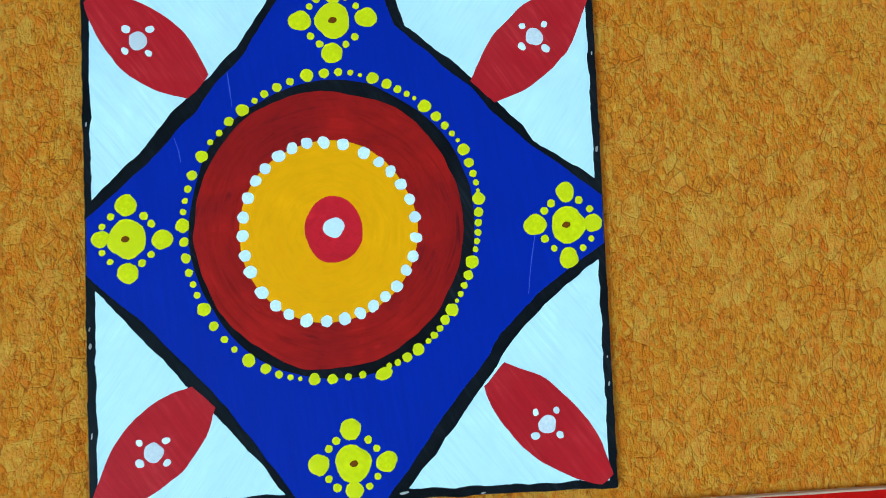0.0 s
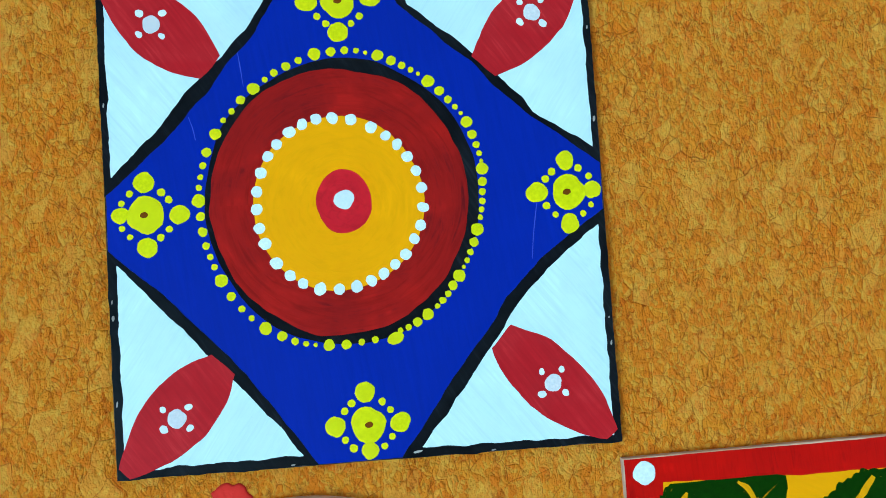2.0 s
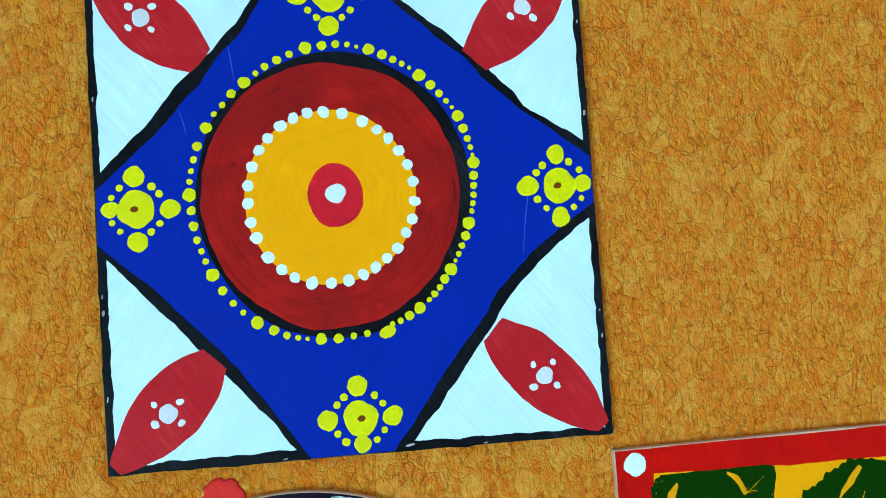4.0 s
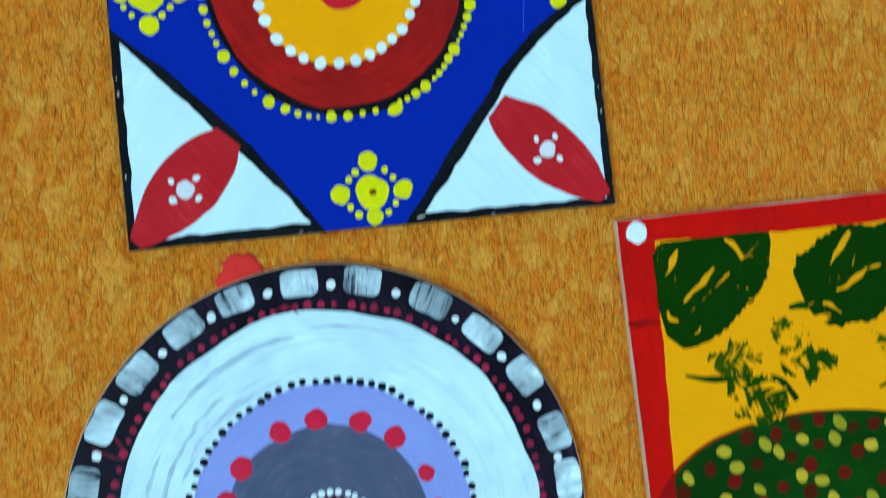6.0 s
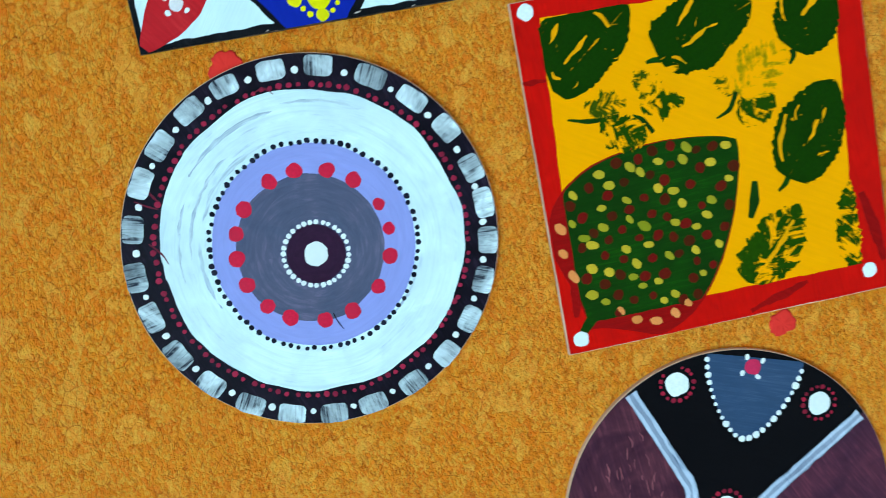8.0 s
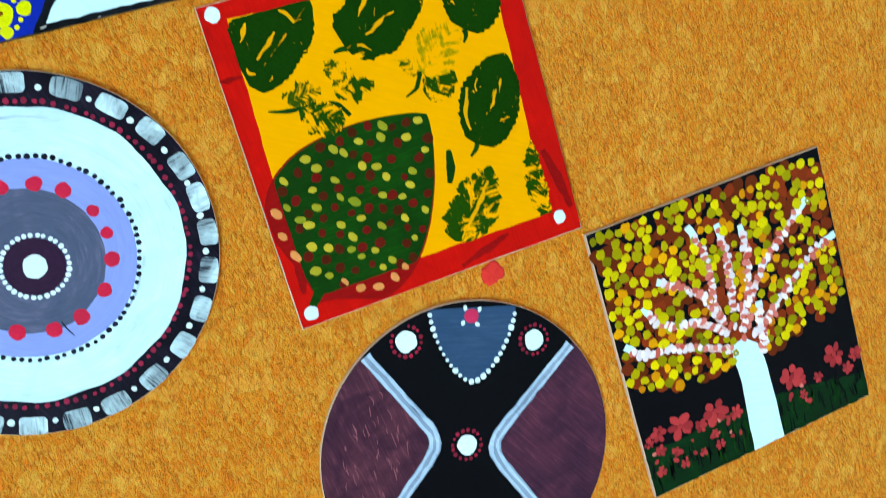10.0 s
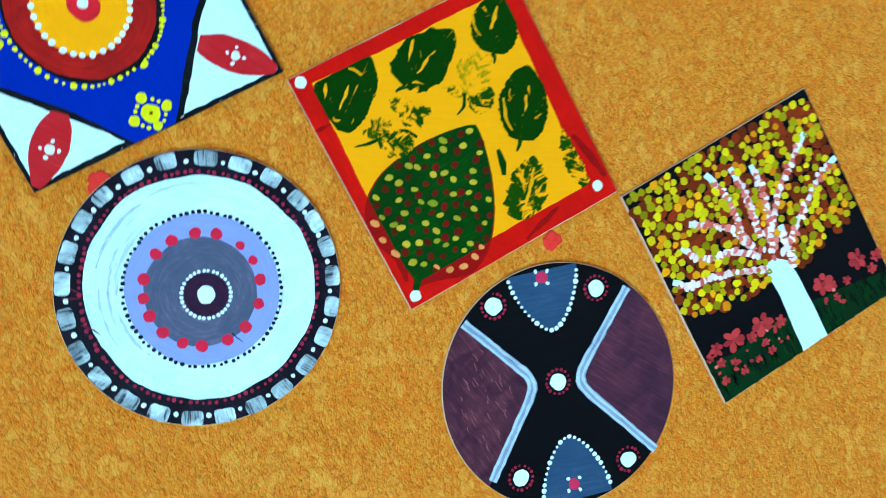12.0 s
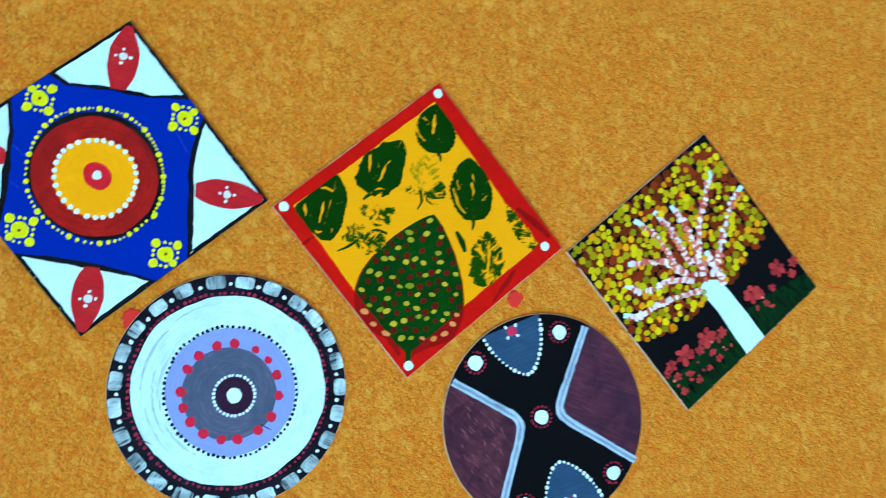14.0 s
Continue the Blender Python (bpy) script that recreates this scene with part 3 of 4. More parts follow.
M_GREEN = paint("green acrylic", GREEN, 50, 0.4, rgb(14, 74, 8))
GROUND = rgb(225, 155, 0)
M_PRINT = print_paint("green leaf print", 0.60, 0.65, rgb(11, 51, 0), GROUND, 0.3)
M_FAINT = print_paint("faint green leaf print", 0.43, 0.56, rgb(50, 74, 2), GROUND, 0.5)
M_GHOST = print_paint("very faint green leaf print", 0.38, 0.56, rgb(150, 128, 2), GROUND, 0.5)
M_THIN = print_paint("thin green leaf print", 0.485, 0.575, rgb(24, 64, 0), GROUND, 0.4)
D_OLIVE = dab("yellow green dabs", rgb(184, 164, 44), rgb(116, 128, 26))
D_DARKRED = dab("dark red dabs", rgb(104, 14, 12), rgb(54, 26, 6))
D_BUFF = dab("buff dabs", rgb(214, 140, 80), rgb(190, 120, 60))

leafy = thing("painted_board", "red bordered square board with green leaf prints on yellow", "painting", 0.2515, 1.2405, -0.5, "painted boards on the wall")
part("board", slab(loop(square(126, 127), 12, 0.4, 60, 4), 5), M_EDGE, leafy, "raw pinkish fibreboard edge")
part("red_border", sheet(loop(square(125.4, 126.4), 4, 0.4, 20, 6), -0.2, 0.12), M_BORDER, leafy, "scarlet painted border")
part("yellow_field", sheet(loop([(-109, -107), (-17, -104), (96.5, -105.5), (101, -42), (107, 111.5), (-20, 111), (-106.5, 113.5), (-111.5, -12)], 3, 1.2, 22, 7), 0, 0.24), M_GROUND, leafy, "yellow painted field")


def leaf(name, base, tip, left, right, material, high, teeth=1.6, seed=0, fat=0.42, keep=None, plump=0.58, fat_right=None, taper=0.0):
    """A leaf in its own frame: x runs from its base to its tip (mm)."""
    (bx, bz), (tx, tz) = base, tip
    length = math.hypot(tx - bx, tz - bz)
    turn = math.atan2(tz - bz, tx - bx)
    n = 46
    up, down = [], []
    for i in range(n + 1):
        s = i / n
        w, w2 = ((math.sin(math.pi * s ** (math.log(0.5) / math.log(f)))) ** (plump + 0.35 * (s - 0.4) * (plump < 0.7)) if 0 < s < 1 else 0.0 for f in (fat, fat_right or fat))
        saw = 0.45 * teeth * ((i * 0.34) % 1.0) * (0 < s < 0.95) + teeth * (noise.noise((s * 7, seed, 1)) + 0.8 * noise.noise((s * 23, seed, 2)))
        saw2 = 0.45 * teeth * ((i * 0.34 + 0.5) % 1.0) * (0 < s < 0.95) + teeth * (noise.noise((s * 7, seed, 5)) + 0.8 * noise.noise((s * 23, seed, 6)))
        if taper:
            w, w2 = (k * min(1.0, s / taper) for k in (w, w2))
        up.append((s * length, w * left + saw * min(1, w * 2)))
        down.append((s * length, -w2 * right - saw2 * min(1, w2 * 2)))
    pts = up + down[::-1][1:-1]
    if keep:
        c, s_ = math.cos(turn), math.sin(turn)
        kept = []
        for x, z in pts:
            u, v = bx + x * c - z * s_, bz + x * s_ + z * c
            u = min(keep[2], max(keep[0] + 0.6 * noise.noise((v / 8, 0, 1)), u))
            v = min(keep[3] + 0.6 * noise.noise((u / 8, 0, 7)), max(keep[1] + 0.6 * noise.noise((u / 8, 0, 4)), v))
            kept.append(((u - bx) * c + (v - bz) * s_, -(u - bx) * s_ + (v - bz) * c))
        pts = kept
    ob = part(name, sheet(pts, 0, high), material, leafy)
    ob.matrix_basis = pose(bx / 1000, 0, bz / 1000, 0, -math.degrees(turn), 0)
    return ob


# places below are measured from the board's middle
BASE, TIP = (-110, -112), (20.5, 4.8)
leaf("dark_stain", BASE, TIP, 78.5, 55.5, M_STAIN, 0.3, 0.5, 3, 0.40, keep=(-124.6, -125.6, 200, 200), plump=0.78, fat_right=0.37, taper=0.17)
big = leaf("large_leaf", BASE, TIP, 77, 54, M_GREEN, 0.42, 0.4, 3, 0.40, keep=(-111.5, -106, 200, 200), plump=0.78, fat_right=0.37, taper=0.2)
tagged(big, "large dark green leaf dotted yellow and red")
stroke(leafy, "leaf_stem", [(-113, -112), (-106, -104), (-92, -92)], [6, 8, 14], M_GREEN, 0, 0.36)
FIELD = (-108.5, -105, 108, 112.5)
# each print: stem end, tip, half widths, paint, where its sides are widest
PRINTS = [
    ((-106, 63), (-43, 111.5), 36, 20, M_PRINT, 0.42, 0.45), ((-27, 70), (45, 98), 28, 22, M_PRINT, 0.36, 0.42), ((71, 59), (108, 108), 27, 21, M_PRINT, 0.45, 0.4),
    ((55, -31), (99, 33), 25, 25, M_PRINT, 0.5, 0.42), ((-76, 36), (-43, 17), 9, 13, M_THIN, 0.5, 0.5), ((-86, 43), (-54, 48), 8, 6, M_FAINT, 0.5, 0.5),
    ((-31, 41), (-47, 66), 7, 9, M_FAINT, 0.4, 0.5), ((-46, 41), (-13, 41), 5, 11, M_THIN, 0.5, 0.6), ((21, 36), (13, 59), 5, 4, M_FAINT, 0.4, 0.4),
    ((24, 19), (53, 30), 12, 12, M_THIN, 0.5, 0.5), ((28, 34), (64, 66), 19, 15, M_GHOST, 0.5, 0.5), ((14, -101), (61, -51), 17, 23, M_THIN, 0.4, 0.45), ((100, -107), (101.5, -41), 13, 3, M_THIN, 0.4, 0.4),
]
for i, (base, tip, l, r, m, f1, f2) in enumerate(PRINTS):
    tagged(leaf("leaf_print", base, tip, l, r, m, 0.4 + 0.015 * i, 2.6 if m is M_PRINT else 4.0, i * 5.3 + 1.37, f1, FIELD, 0.5, f2), "patchy green leaf print")
# stems and loose green touches
STEMS = [[(70, 60), (71, 55), (67, 50)], [(56, -29), (53, -34), (47, -39)], [(-26, 70), (-31, 71), (-37, 70)], [(-99, 41), (-84, 37), (-62, 37)], [(8, 22), (19, 26), (25, 38)], [(-52, 36), (-45, 31), (-39, 21)]]
for i, path in enumerate(STEMS):
    stroke(leafy, "leaf_stem", path, [4.4, 3.8, 2.2] if i < 3 else [1.2, 3.6, 3.0], M_GREEN, 0, 0.38, i, 0.5)
stroke(leafy, "green_mark", [(29.5, -28), (28, -42), (23, -54)], [4, 8, 4], M_GREEN, 0, 0.38)
# bare slits in the prints, where the yellow ground shows
M_BARE = paint("bare yellow ground", rgb(222, 156, 4), 40, 0.3, rgb(150, 122, 4))
SLITS = [
    ((-76, 96), (-82, 90), (-95, 80), 4.4), ((-94, 107), (-98, 102), (-103, 95), 5.0), ((-68, 111), (-64, 108), (-59, 99), 4.0), ((-87, 66), (-88, 64), (-91, 62), 2.4), ((-104, 76), (-103, 72), (-99, 70), 3.0),
    ((10, 86), (2, 81), (-9, 76), 5.0), ((3, 107), (-3, 100), (-11, 91), 6.0), ((-18, 70), (-13, 69), (-8, 64), 4.0), ((18, 88), (14, 87), (9, 86), 2.0),
    ((97, 99), (90, 92), (80, 82), 6.5), ((71, 103), (67, 96), (66, 85), 3.6), ((60, 15), (53, 0), (52, -18), 5.4), ((83, 7), (79, -1), (73, -9), 4.0), ((70, 20), (67, 16), (66, 10), 2.6), ((90, 14), (87, 10), (85, 4), 1.6),
    ((55, -62), (42, -78), (20, -101), 5.4), ((44, -58), (39, -66), (34, -80), 2.4), ((58, -80), (50, -84), (44, -92), 2.2),
]
for i, (a, b, c, w) in enumerate(SLITS):
    stroke(leafy, "bare_slit", [a, b, c], [w * 0.3, w * 0.75, w * 0.25], M_BARE, 0.3, 0.64, i * 3, 1.8)
for u, v in ((-115.5, 119), (116.5, 117), (108.5, -111), (-115.5, -116.5)):
    dot(leafy, "white_dot", u, v, 5.6, D_WHITE, 0.3, tall=0.1)
for path, w in (([(-126, 72), (-118, 71), (-109, 71.5)], 4), ([(60, -110), (38, -116), (14, -123)], 6), ([(109, -52), (116, -80), (121, -106)], 9), ([(-112, -60), (-114, -84), (-116, -100)], 7)):
    stroke(leafy, "dark_smudge", path, [w * 0.6, w, w * 0.5], M_STAIN, 0, 0.2, 2, 1.5)
# dabs over the large leaf, in loose rows
unturn = big.matrix_basis.inverted()
YELLOW_DABS = [(12, 2), (-17, 6), (-1, -8), (11, -22), (-21, -2), (-39, 0), (-4, -35), (-60, 0), (-53, -5), (-31, -23), (-42, -19), (-26, -33), (-9, -45), (-83, -1), (-77, -10), (-18, -52), (-66, -23), (-33, -46), (-3, -68), (-66, -37), (-56, -44),
               (-104, -12), (-85, -25), (-55, -58), (-41, -69), (-21, -69), (-18, -87), (-72, -58), (-86, -39), (-108, -32), (-66, -70), (-101, -44), (-96, -50), (-52, -86), (-41, -98), (-70, -79), (-87, -72), (-64, -87), (-50, -101), (-99, -67), (-93, -93), (-102, -86)]
BUFF_DABS = [(-83, -102), (-72, -111), (-58, -115), (-113, -70), (-118, -52), (-117, -34), (-43, -112), (-33, -106)]
for u, v in YELLOW_DABS:
    dot(big, "yellow_dab", u, v, rnd.uniform(2.2, 3.4), D_OLIVE, 0.42, rnd.uniform(1.2, 1.6), -35 + rnd.uniform(-30, 30), 0.12, under=unturn)
for u, v in BUFF_DABS:
    dot(big, "buff_dab", u, v, rnd.uniform(2.6, 3.4), D_BUFF, 0.3, rnd.uniform(1.2, 1.6), -35 + rnd.uniform(-30, 30), 0.12, under=unturn)
red_dabs = []
for _ in range(3000):
    u, v = rnd.uniform(-108, 16), rnd.uniform(-104, 10)
    s = ((u - BASE[0]) * 130.5 + (v - BASE[1]) * 116.8) / 175.1 / 175.1
    w = (-(u - BASE[0]) * 116.8 + (v - BASE[1]) * 130.5) / 175.1
    if not 0.12 < s < 0.97:
        continue
    lw, rw = (math.sin(math.pi * s ** (math.log(0.5) / math.log(f))) ** 0.78 for f in (0.40, 0.37))
    if w > 77 * lw - 4 or w < -54 * rw + 4:
        continue
    if all(math.hypot(u - a, v - b) > 7.0 for a, b in YELLOW_DABS) and all(math.hypot(u - a, v - b) > 11.5 for a, b in red_dabs):
        red_dabs.append((u, v))
for u, v in red_dabs:
    dot(big, "red_dab", u, v, rnd.uniform(2.6, 4.0), D_DARKRED, 0.42, 1.15, tall=0.06, under=unturn)

# ---- black and purple round painting ----
M_NIGHT = paint("black acrylic ground", rgb(10, 11, 15), 60, 0.3)
M_PURPLE = paint("worn purple acrylic", rgb(56, 31, 47), 8, 0.62, rgb(104, 58, 70))
M_PURPLE_EVEN = paint("even purple acrylic", rgb(57, 34, 52), 30, 0.6, rgb(92, 48, 64))
M_BAND = paint("blue grey acrylic", rgb(132, 156, 180), 25, 0.5, rgb(70, 90, 112))
M_BAND_PALE = paint("pale blue acrylic", rgb(168, 196, 220), 25, 0.4, rgb(112, 140, 168))
M_STEEL = paint("steel blue acrylic", rgb(40, 68, 100), 70, 0.3, rgb(58, 84, 114))
D_PINK = dab("pink paint dots", rgb(186, 44, 84))
D_DULLRED = dab("dull red paint dots", rgb(150, 32, 58), rgb(108, 28, 46))
cross = thing("painted_disc", "round black board with purple sides, pale bands and dotted petals", "painting", 0.232, 0.966, group="painted boards on the wall")
part("board", slab(ellipse(-2.5, -1.5, 128.5, n=120), 5), M_EDGE, cross, "raw fibreboard edge")
part("black_ground", sheet(ellipse(-2.5, -1.5, 128, n=120), -0.2, 0.12), M_NIGHT, cross, "black painted ground")


def rim(a0, a1, r=127.6, n=30):
    return [(-2.5 + r * math.cos(radians(a0 + (a1 - a0) * i / n)), -1.5 + r * math.sin(radians(a0 + (a1 - a0) * i / n))) for i in range(n + 1)]


def bearing(p):
    return math.degrees(math.atan2(p[1], p[0]))


BANDS = [((-65, 108), (-25, 15), (-114, -51)), ((109, 54), (12, -5), (58, -117))]
part("purple_side", sheet(loop(rim(bearing(BANDS[0][0]), bearing(BANDS[0][2]) + 360)[::-1][::-1] + [(-60, -8), BANDS[0][1], (-44, 60)], 3, 0.3), 0, 0.24), M_PURPLE, cross, "worn purple painted side")
part("purple_side", sheet(loop(rim(bearing(BANDS[1][2]), bearing(BANDS[1][0])) + [(62, 26), BANDS[1][1], (34, -58)], 3, 0.3), 0, 0.24), M_PURPLE_EVEN, cross, "worn purple painted side")
for i, (a, b, c) in enumerate(BANDS):
    band = tagged(stroke(cross, "pale_band", [a, ((a[0] + b[0]) / 2, (a[1] + b[1]) / 2), b, ((c[0] + b[0]) / 2, (c[1] + b[1]) / 2), c], [9, 9.5, 11, 9.5, 9], M_BAND, 0, 0.36, i, 1.2), "pale blue grey brushed band")
    for side in (-3.0, 2.8):
        stroke(band, "brush_line", [a, ((a[0] + b[0]) / 2, (a[1] + b[1]) / 2), b, ((c[0] + b[0]) / 2, (c[1] + b[1]) / 2), c], [2.6, 2.2, 3.2, 2.4, 2.8], M_BAND_PALE, 0.2, 0.44, i + side, 1.6, side)
for (pu, pv), sign in (((16, 54), 1), ((-22, -52), -1)):
    # petal from the rim to its tip
    axis = radians(74 if sign > 0 else 253)
    dx, dz = math.cos(axis), math.sin(axis)
    out = []
    for i in range(25):
        s = i / 24
        out.append((s * 78, 39 * math.sin(math.pi / 2 * min(1, s * 1.05)) ** 0.62))
    left = [(pu + dx * s - dz * w, pv + dz * s + dx * w) for s, w in out]
    right = [(pu + dx * s + dz * w, pv + dz * s - dx * w) for s, w in out]

    def inside(p):
        k = min(1.0, 127.4 / math.hypot(p[0] + 2.5, p[1] + 1.5))
        return ((p[0] + 2.5) * k - 2.5, (p[1] + 1.5) * k - 1.5)

    edge = [inside(p) for p in left] + [inside(p) for p in right[::-1]][:-1]
    steel = part("blue_petal", sheet(edge, 0, 0.3), M_STEEL, cross, "steel blue petal")
    chain = left[::-1] + right[1:]
    run, last = 0.0, chain[0]
    for p in chain:
        d = math.hypot(p[0] - last[0], p[1] - last[1])
        while run + d >= 6.0:
            t = (6.0 - run) / d
            last = (last[0] + (p[0] - last[0]) * t, last[1] + (p[1] - last[1]) * t)
            d = math.hypot(p[0] - last[0], p[1] - last[1])
            run = 0.0
            if math.hypot(*last) < 124:
                dot(steel, "white_dot", last[0], last[1], rnd.uniform(1.5, 2.9), D_WHITE, 0.26)
        run += d
        last = p
    fu, fv = (30, 109) if sign > 0 else (-39, -101)
    dot(steel, "pink_dot", fu, fv, 6.2, D_PINK, 0.3, tall=0.06)
    for k in range(4):
        a = radians(20 + 90 * k)
        dot(steel, "white_dot", fu + 9 * math.cos(a), fv + 9 * math.sin(a), 1.8, D_WHITE, 0.3, 1.3)
for u, v in ((-4.5, 4), (-29, 108), (78, 70), (26, -110), (-86, -64)):
    dot(cross, "white_dot", u, v, 8.8, D_WHITE, 0.2, tall=0.06)
    for k in range(16):
        a = 2 * math.pi * (k + rnd.uniform(-0.15, 0.15)) / 16
        if math.hypot(u + 13 * math.cos(a), v + 13 * math.sin(a)) < 124:
            dot(cross, "red_dot", u + 12.8 * math.cos(a), v + 12.8 * math.sin(a), rnd.uniform(1.2, 2.0), D_DULLRED, 0.12)

M_SCRAPE = paint("pinkish pale scrape", rgb(136, 84, 92), 10, 0.6, rgb(84, 54, 70))
for i in range(60):
    u, v = rnd.uniform(-116, -42), rnd.uniform(-34, 74)
    if math.hypot(u, v) > 112 or v > 15 + (-25 - u) * 1.9 or v < 15 + (u + 25) * 0.74 + 8:
        continue
    d = rnd.uniform(4, 13)
    stroke(cross, "scrape", [(u, v), (u + rnd.uniform(-1, 1), v + d / 2), (u + rnd.uniform(-2, 2), v + d)], [0.3, rnd.uniform(0.5, 1.7), 0.3], M_SCRAPE, 0.1, 0.28, i, 0.4)

# ---- tree painting ----
M_GRASS = paint("dark green acrylic", rgb(8, 44, 18), 90, 0.7, rgb(12, 26, 16))
M_TRUNK = paint("white trunk acrylic", rgb(190, 230, 240), 70, 0.16)
D_LEAF = dab("yellow green leaf dabs", rgb(214, 200, 10), rgb(112, 110, 6))
D_GOLD = dab("golden leaf dabs", rgb(220, 160, 8), rgb(176, 106, 10))
D_RUST = dab("rust leaf dabs", rgb(128, 46, 18), rgb(84, 34, 12))
D_ROSE = dab("rose dabs", rgb(206, 122, 112), rgb(178, 76, 64))
D_BLOOM = dab("coral bloom dabs", rgb(176, 56, 58), rgb(128, 36, 42))
D_PALE = dab("pale bark dabs", rgb(228, 222, 224), rgb(204, 196, 204))
tree = thing("painted_board", "square board with a white trunked yellow dabbed tree on black", "painting", 0.508, 0.981, -1.2, "painted boards on the wall")
part("board", slab(loop(square(125.4, 129), 12, 0.3, 60, 8), 5), M_EDGE, tree, "raw fibreboard edge")
part("black_ground", sheet(loop(square(124.8, 128.4), 6, 0.3, 30, 9), -0.2, 0.12), M_NIGHT, tree, "black painted ground")
part("grass", sheet(loop([(-124.6, -128), (124.6, -128), (124, -103), (80, -95), (40, -87), (22, -86), (-2, -83), (-49, -80), (-90, -86), (-124.4, -79)], 2.5, 2.4, 7, 3), 0, 0.2), M_GRASS, tree, "dark green painted grass")
for i in range(120):
    u = rnd.uniform(-122, 120)
    v = rnd.uniform(-122, -96)
    stroke(tree, "grass_stroke", [(u, v - 6), (u + rnd.uniform(-2, 2), v), (u + rnd.uniform(-3, 3), v + rnd.uniform(5, 12))], [1.8, 1.6, 0.5], M_NIGHT if i % 4 else M_GREEN, 0.1, 0.26, i)


def crown_floor(u):
    """The lower edge of the crown at u (mm)."""
    return -14 - 30 * math.sin(math.pi * min(1, max(0, (u + 150) / 290))) ** 0.8 + 5 * noise.noise((u / 14, 0, 2))


def scatter(count, spread, seed, reach=1.0):
    g = random.Random(seed)
    got = []
    tries = 0
    while len(got) < count and tries < count * 40:
        tries += 1
        u, v = g.uniform(-121, 119), g.uniform(-50, 123)
        if v < crown_floor(u) + 3 or (v > 112 and g.random() < 0.45):
            continue
        if all((u - a) ** 2 + (v - b) ** 2 > spread ** 2 for a, b in got):
            got.append((u, v))
    return got


for u, v in scatter(290, 8.2, 3):
    dot(tree, "rust_dab", u, v, rnd.uniform(4.6, 6.6), D_RUST, 0.12, 1.2, tall=0.05)
top = (8, -22)
BRANCHES = [
    [(101, 86), (72, 66), (46, 48), (22, 21), (4, -10)], [(124, 43), (96, 35), (64, 14), (40, -3), (15, -19)], [(25, 86), (26, 59), (20, 28), (6, -1)], [(1, 95), (5, 65), (2, 38), (-2, 10)],
    [(-28, 103), (-18, 75), (-16, 47), (-20, 29), (-15, 1)], [(-71, 65), (-51, 53), (-28, 36), (-16, 6)], [(-90, 48), (-82, 29), (-58, 17), (-38, 14), (-11, -8)], [(-117, 20), (-102, 5), (-77, 2), (-50, -7), (-13, -24)], [(26, 10), (25, -12), (23, -26), (17, -38)]]
leaves = scatter(460, 7.5, 11)


def near_limb(u, v):
    best = 99.0
    for path in BRANCHES:
        for (ax_, az_), (bx_, bz_) in zip(path, path[1:]):
            dx_, dz_ = bx_ - ax_, bz_ - az_
            s = max(0.0, min(1.0, ((u - ax_) * dx_ + (v - az_) * dz_) / (dx_ * dx_ + dz_ * dz_)))
            best = min(best, math.hypot(u - ax_ - s * dx_, v - az_ - s * dz_))
    return best


kept = {"leaf_dab": 0, "gold_dab": 0}
for u, v in leaves:
    if near_limb(u, v) < 4.5 and rnd.random() < 0.7:
        continue
    if rnd.random() < 0.12 + 0.3 * (noise.noise((u / 22, v / 22, 4)) > 0.28) or (abs(u - 8) < 17 and v < -6):
        continue
    name = "gold_dab" if rnd.random() < (0.26 if v < 40 else 0.14) else "leaf_dab"
    if kept[name] >= 300:
        continue
    kept[name] += 1
    dot(tree, name, u, v, rnd.uniform(3.2, 5.0), D_GOLD if name == "gold_dab" else D_LEAF, 0.3, rnd.uniform(1.0, 1.2), tall=0.12, crater=True)
M_ROSY = paint("rose and white acrylic", rgb(206, 160, 152), 40, 0.6, rgb(228, 220, 222))
def along(path, s):
    """The point at the share s of a path, counted by its pieces."""
    k = min(int(s * (len(path) - 1)), len(path) - 2)
    f = s * (len(path) - 1) - k
    return tuple(p + (q - p) * f for p, q in zip(path[k], path[k + 1]))


for i, path in enumerate(BRANCHES):
    widths = [3.5 + 4.0 * k / (len(path) - 1) for k in range(len(path))]
    limb = stroke(tree, "limb", path, widths, M_ROSY, 0.1, 0.5, i, 2.6)
    stroke(limb, "white_stroke", [along(path, 0), along(path, 0.09), along(path, 0.2)], [6.5, 7.5, 3.5], M_TRUNK, 0.3, 0.6, i + 30, 1.4)
    stroke(limb, "white_stroke", [along(path, 0.4), along(path, 0.52), along(path, 0.66)], [2.0, 4.5, 2.0], M_TRUNK, 0.3, 0.6, i + 50, 1.4)
    size = 6 * len(path)
    for k in range(size):
        s = 0.1 + 0.9 * (k + rnd.uniform(-0.3, 0.3)) / size
        u, v = along(path, s)
        (ax, az), (bx, bz) = along(path, max(0, s - 0.05)), along(path, min(1, s + 0.05))
        lie = math.degrees(math.atan2(bz - az, bx - ax))
        white = (k + i) % 2 == 0 or rnd.random() < 0.15
        dot(limb, "bark_dab", u + rnd.uniform(-2.4, 2.4), v + rnd.uniform(-2.4, 2.4), rnd.uniform(2.3, 3.6), D_PALE if white else D_ROSE, 0.46 + 0.1 * rnd.random(), rnd.uniform(1.0, 1.6), lie + 90 + rnd.uniform(-40, 40), 0.12)
for k in range(26):
    dot(tree, "bark_dab", 6 + rnd.gauss(0, 11), -4 + rnd.gauss(0, 9), rnd.uniform(1.8, 3.2), D_PALE if k % 2 else D_ROSE, 0.5, rnd.uniform(1.0, 2.2), 90 + rnd.uniform(-40, 40), 0.12)
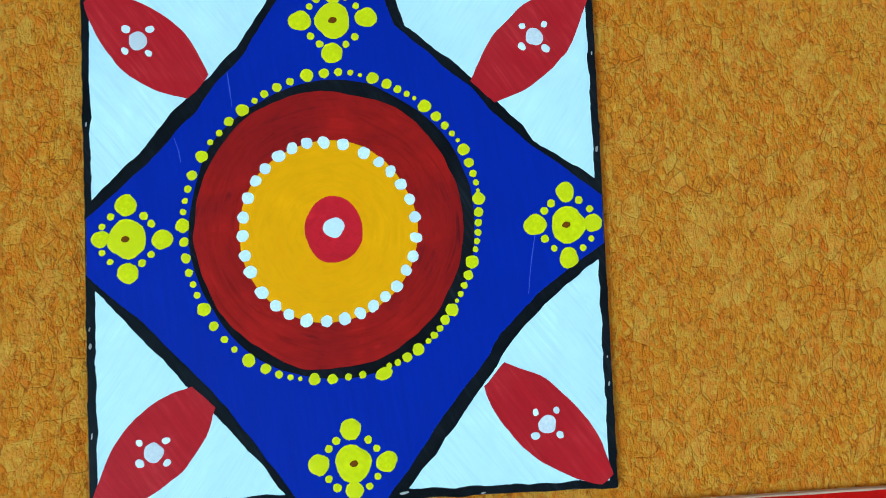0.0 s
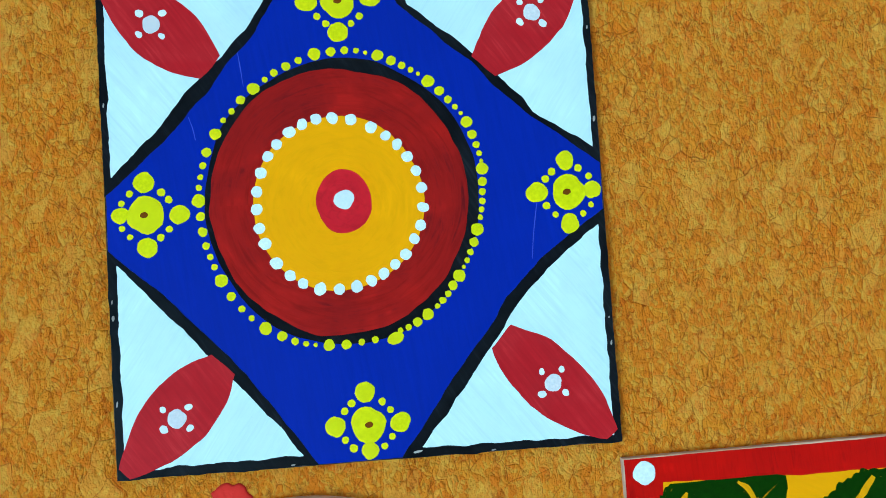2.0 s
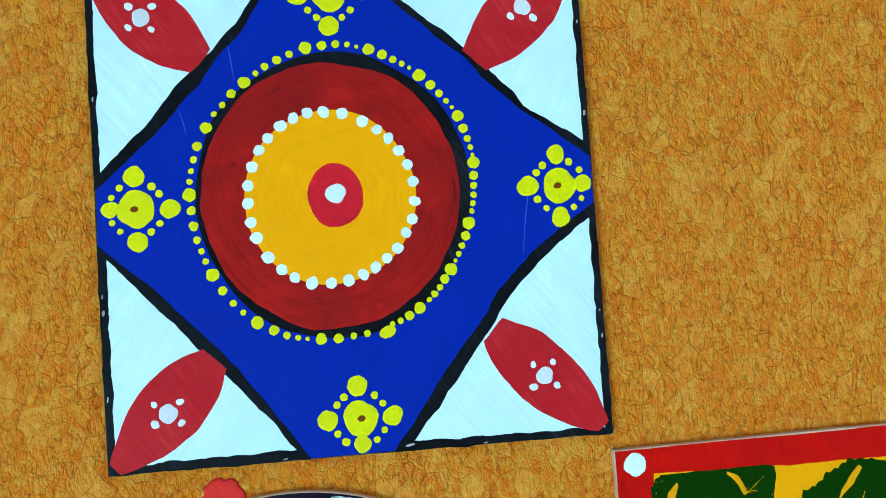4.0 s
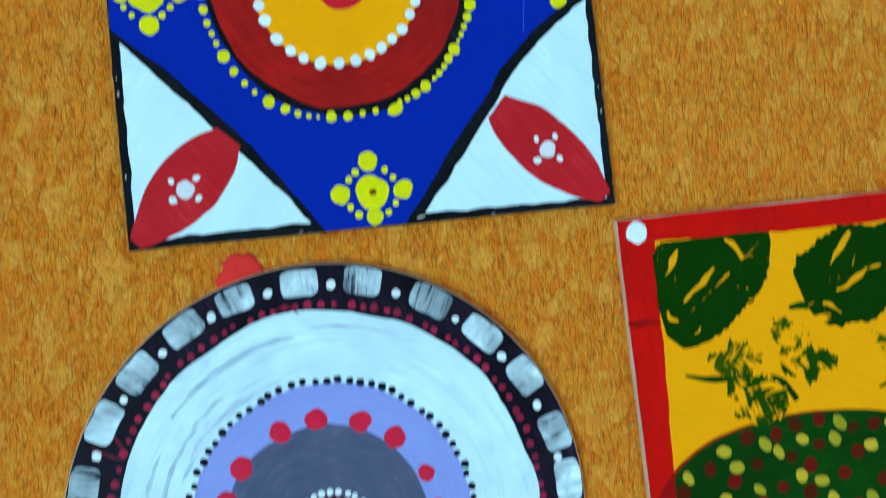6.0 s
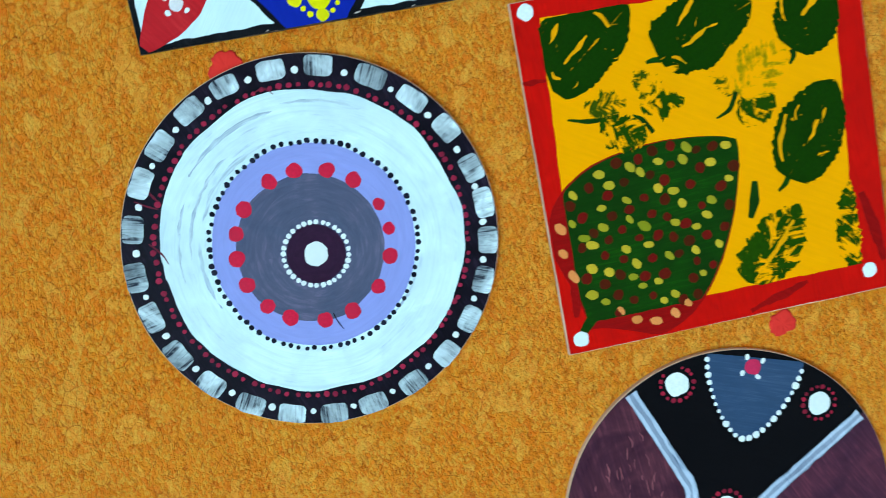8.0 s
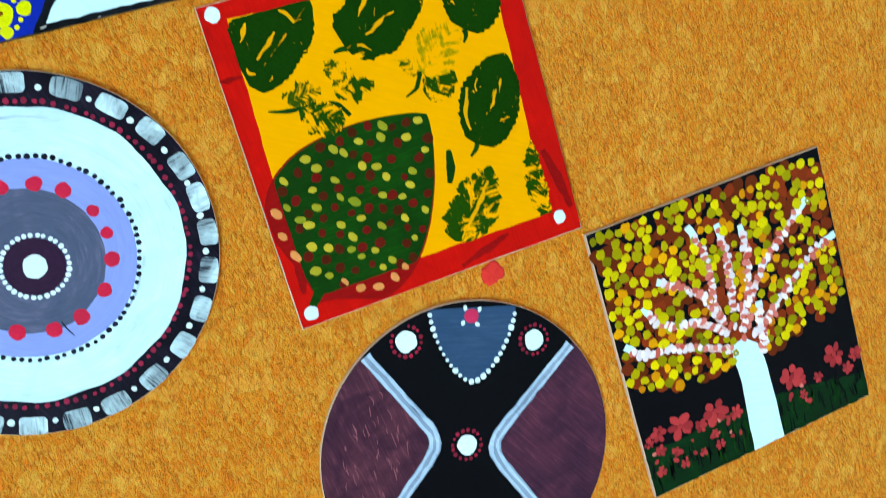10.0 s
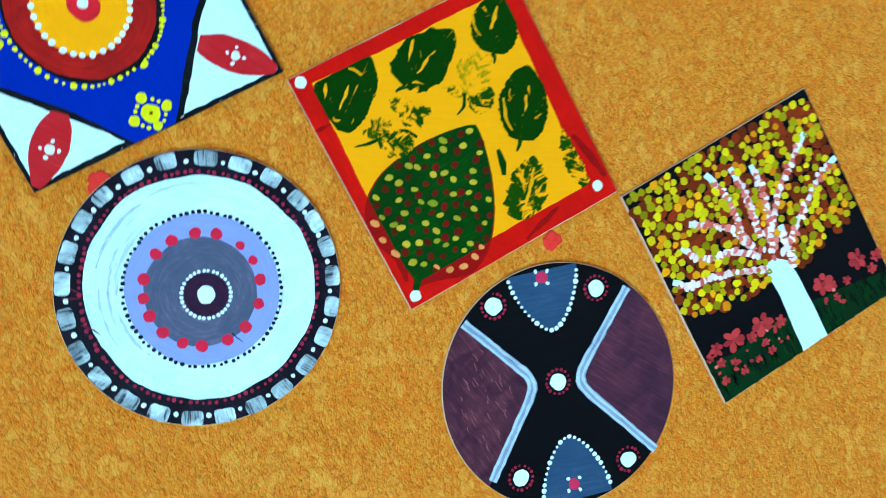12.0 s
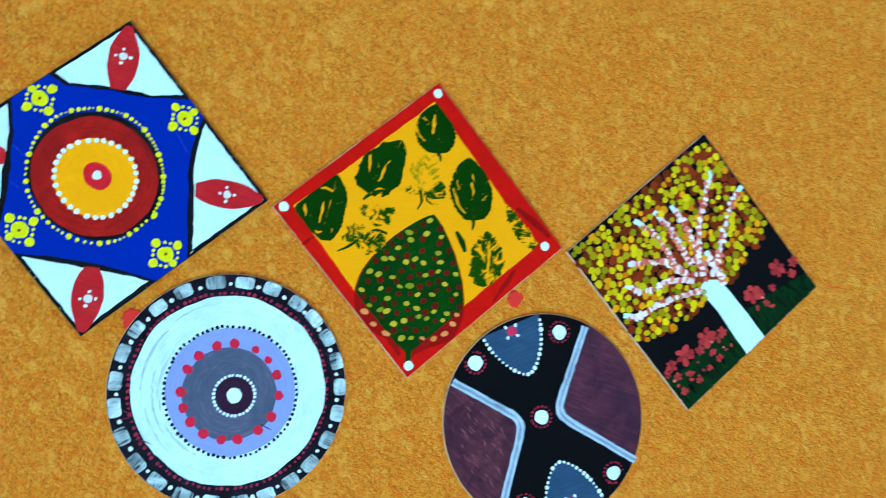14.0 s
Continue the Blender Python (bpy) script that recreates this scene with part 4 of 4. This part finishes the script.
part("trunk", sheet(loop([(-14.5, -128.6), (20.5, -128.3), (20.5, -90), (19, -45), (15, -28), (2, -18), (-14, -20), (-13, -32), (-11, -60), (-13, -95)], 3, 0.7, 16, 2), 0, 0.56), M_TRUNK, tree, "white painted trunk")
BLOOMS = [(94.5, -72, 11), (43, -75, 12), (119, -81, 7), (107, -91, 6), (72, -87, 5), (52, -97, 4.5), (-84, -73, 12), (-45, -74.5, 12), (-24, -84, 6.5), (-63, -82, 6), (-107, -71, 7.5), (-119, -76, 5), (-51, -95, 4), (-48, -107, 5), (-109, -87, 5), (-94, -95, 4.5), (-88, -110, 4.5), (-113, -107, 5), (-67, -107, 4)]
for fu, fv, fr in BLOOMS:
    fr *= 0.86
    for k in range(6):
        a = radians(60 * k + rnd.uniform(-16, 16))
        dot(tree, "bloom_petal", fu + 0.8 * fr * math.cos(a), fv + 0.8 * fr * math.sin(a), fr * rnd.uniform(0.32, 0.48), D_BLOOM, 0.3, rnd.uniform(1.1, 1.6), math.degrees(a) + rnd.uniform(-20, 20), 0.12)
    dot(tree, "bloom_centre", fu, fv, fr * 0.28, D_BLOOM, 0.5)
for i in range(26):
    u = rnd.choice((rnd.uniform(-122, -16), rnd.uniform(28, 121)))
    dot(tree, "small_bloom", u, rnd.uniform(-108, -80), rnd.uniform(1.2, 2.8), D_BLOOM if i % 5 else D_ROSE, 0.24, rnd.uniform(1.1, 1.8))

# ---- red putty on the wall ----
D_PUTTY = plain("red putty", rgb(204, 50, 44), 0.6, 120)


def putty(x, z, r, seed):
    """A pressed lump with a ragged rim and a dented face."""
    bm = bmesh.new()
    n, rings = 64, []
    for k, h in ((1.0, 0.0), (0.98, 0.5), (0.9, 0.85), (0.7, 1.0), (0.45, 1.0), (0.2, 1.0)):
        ring = []
        for i in range(n):
            t = 2 * math.pi * i / n
            cu, sv = math.cos(t), math.sin(t)
            rim_r = r * (1 + 0.26 * noise.noise((1.3 * cu, 1.3 * sv, seed)) + 0.12 * noise.noise((4 * cu, 4 * sv, seed)) + 0.05 * noise.noise((11 * cu, 11 * sv, seed)))
            dent = 1 + 0.5 * noise.noise((k * cu * 2.5, k * sv * 2.5, seed + 9)) + 0.2 * noise.noise((k * cu * 8, k * sv * 8, seed + 5))
            ring.append(bm.verts.new((k * rim_r * cu / 1000, 0.005 - h * 0.0018 * dent, k * rim_r * sv / 1000)))
        rings.append(ring)
    for a, b in zip(rings, rings[1:]):
        for i in range(n):
            bm.faces.new((a[i], a[(i + 1) % n], b[(i + 1) % n], b[i]))
    bm.faces.new(rings[-1])
    bmesh.ops.recalc_face_normals(bm, faces=bm.faces)
    for f in bm.faces:
        f.smooth = True
    ob = part("putty_blob", bm, D_PUTTY, None, "flattened blob of red putty stuck on the ochre wall")
    ob.matrix_world = pose(x, 0, z)
    return tagged(ob, "", "putty", "putty blobs")


putty(-0.072, 1.357, 12, 1.0)
putty(0.291, 1.102, 10, 4.0)
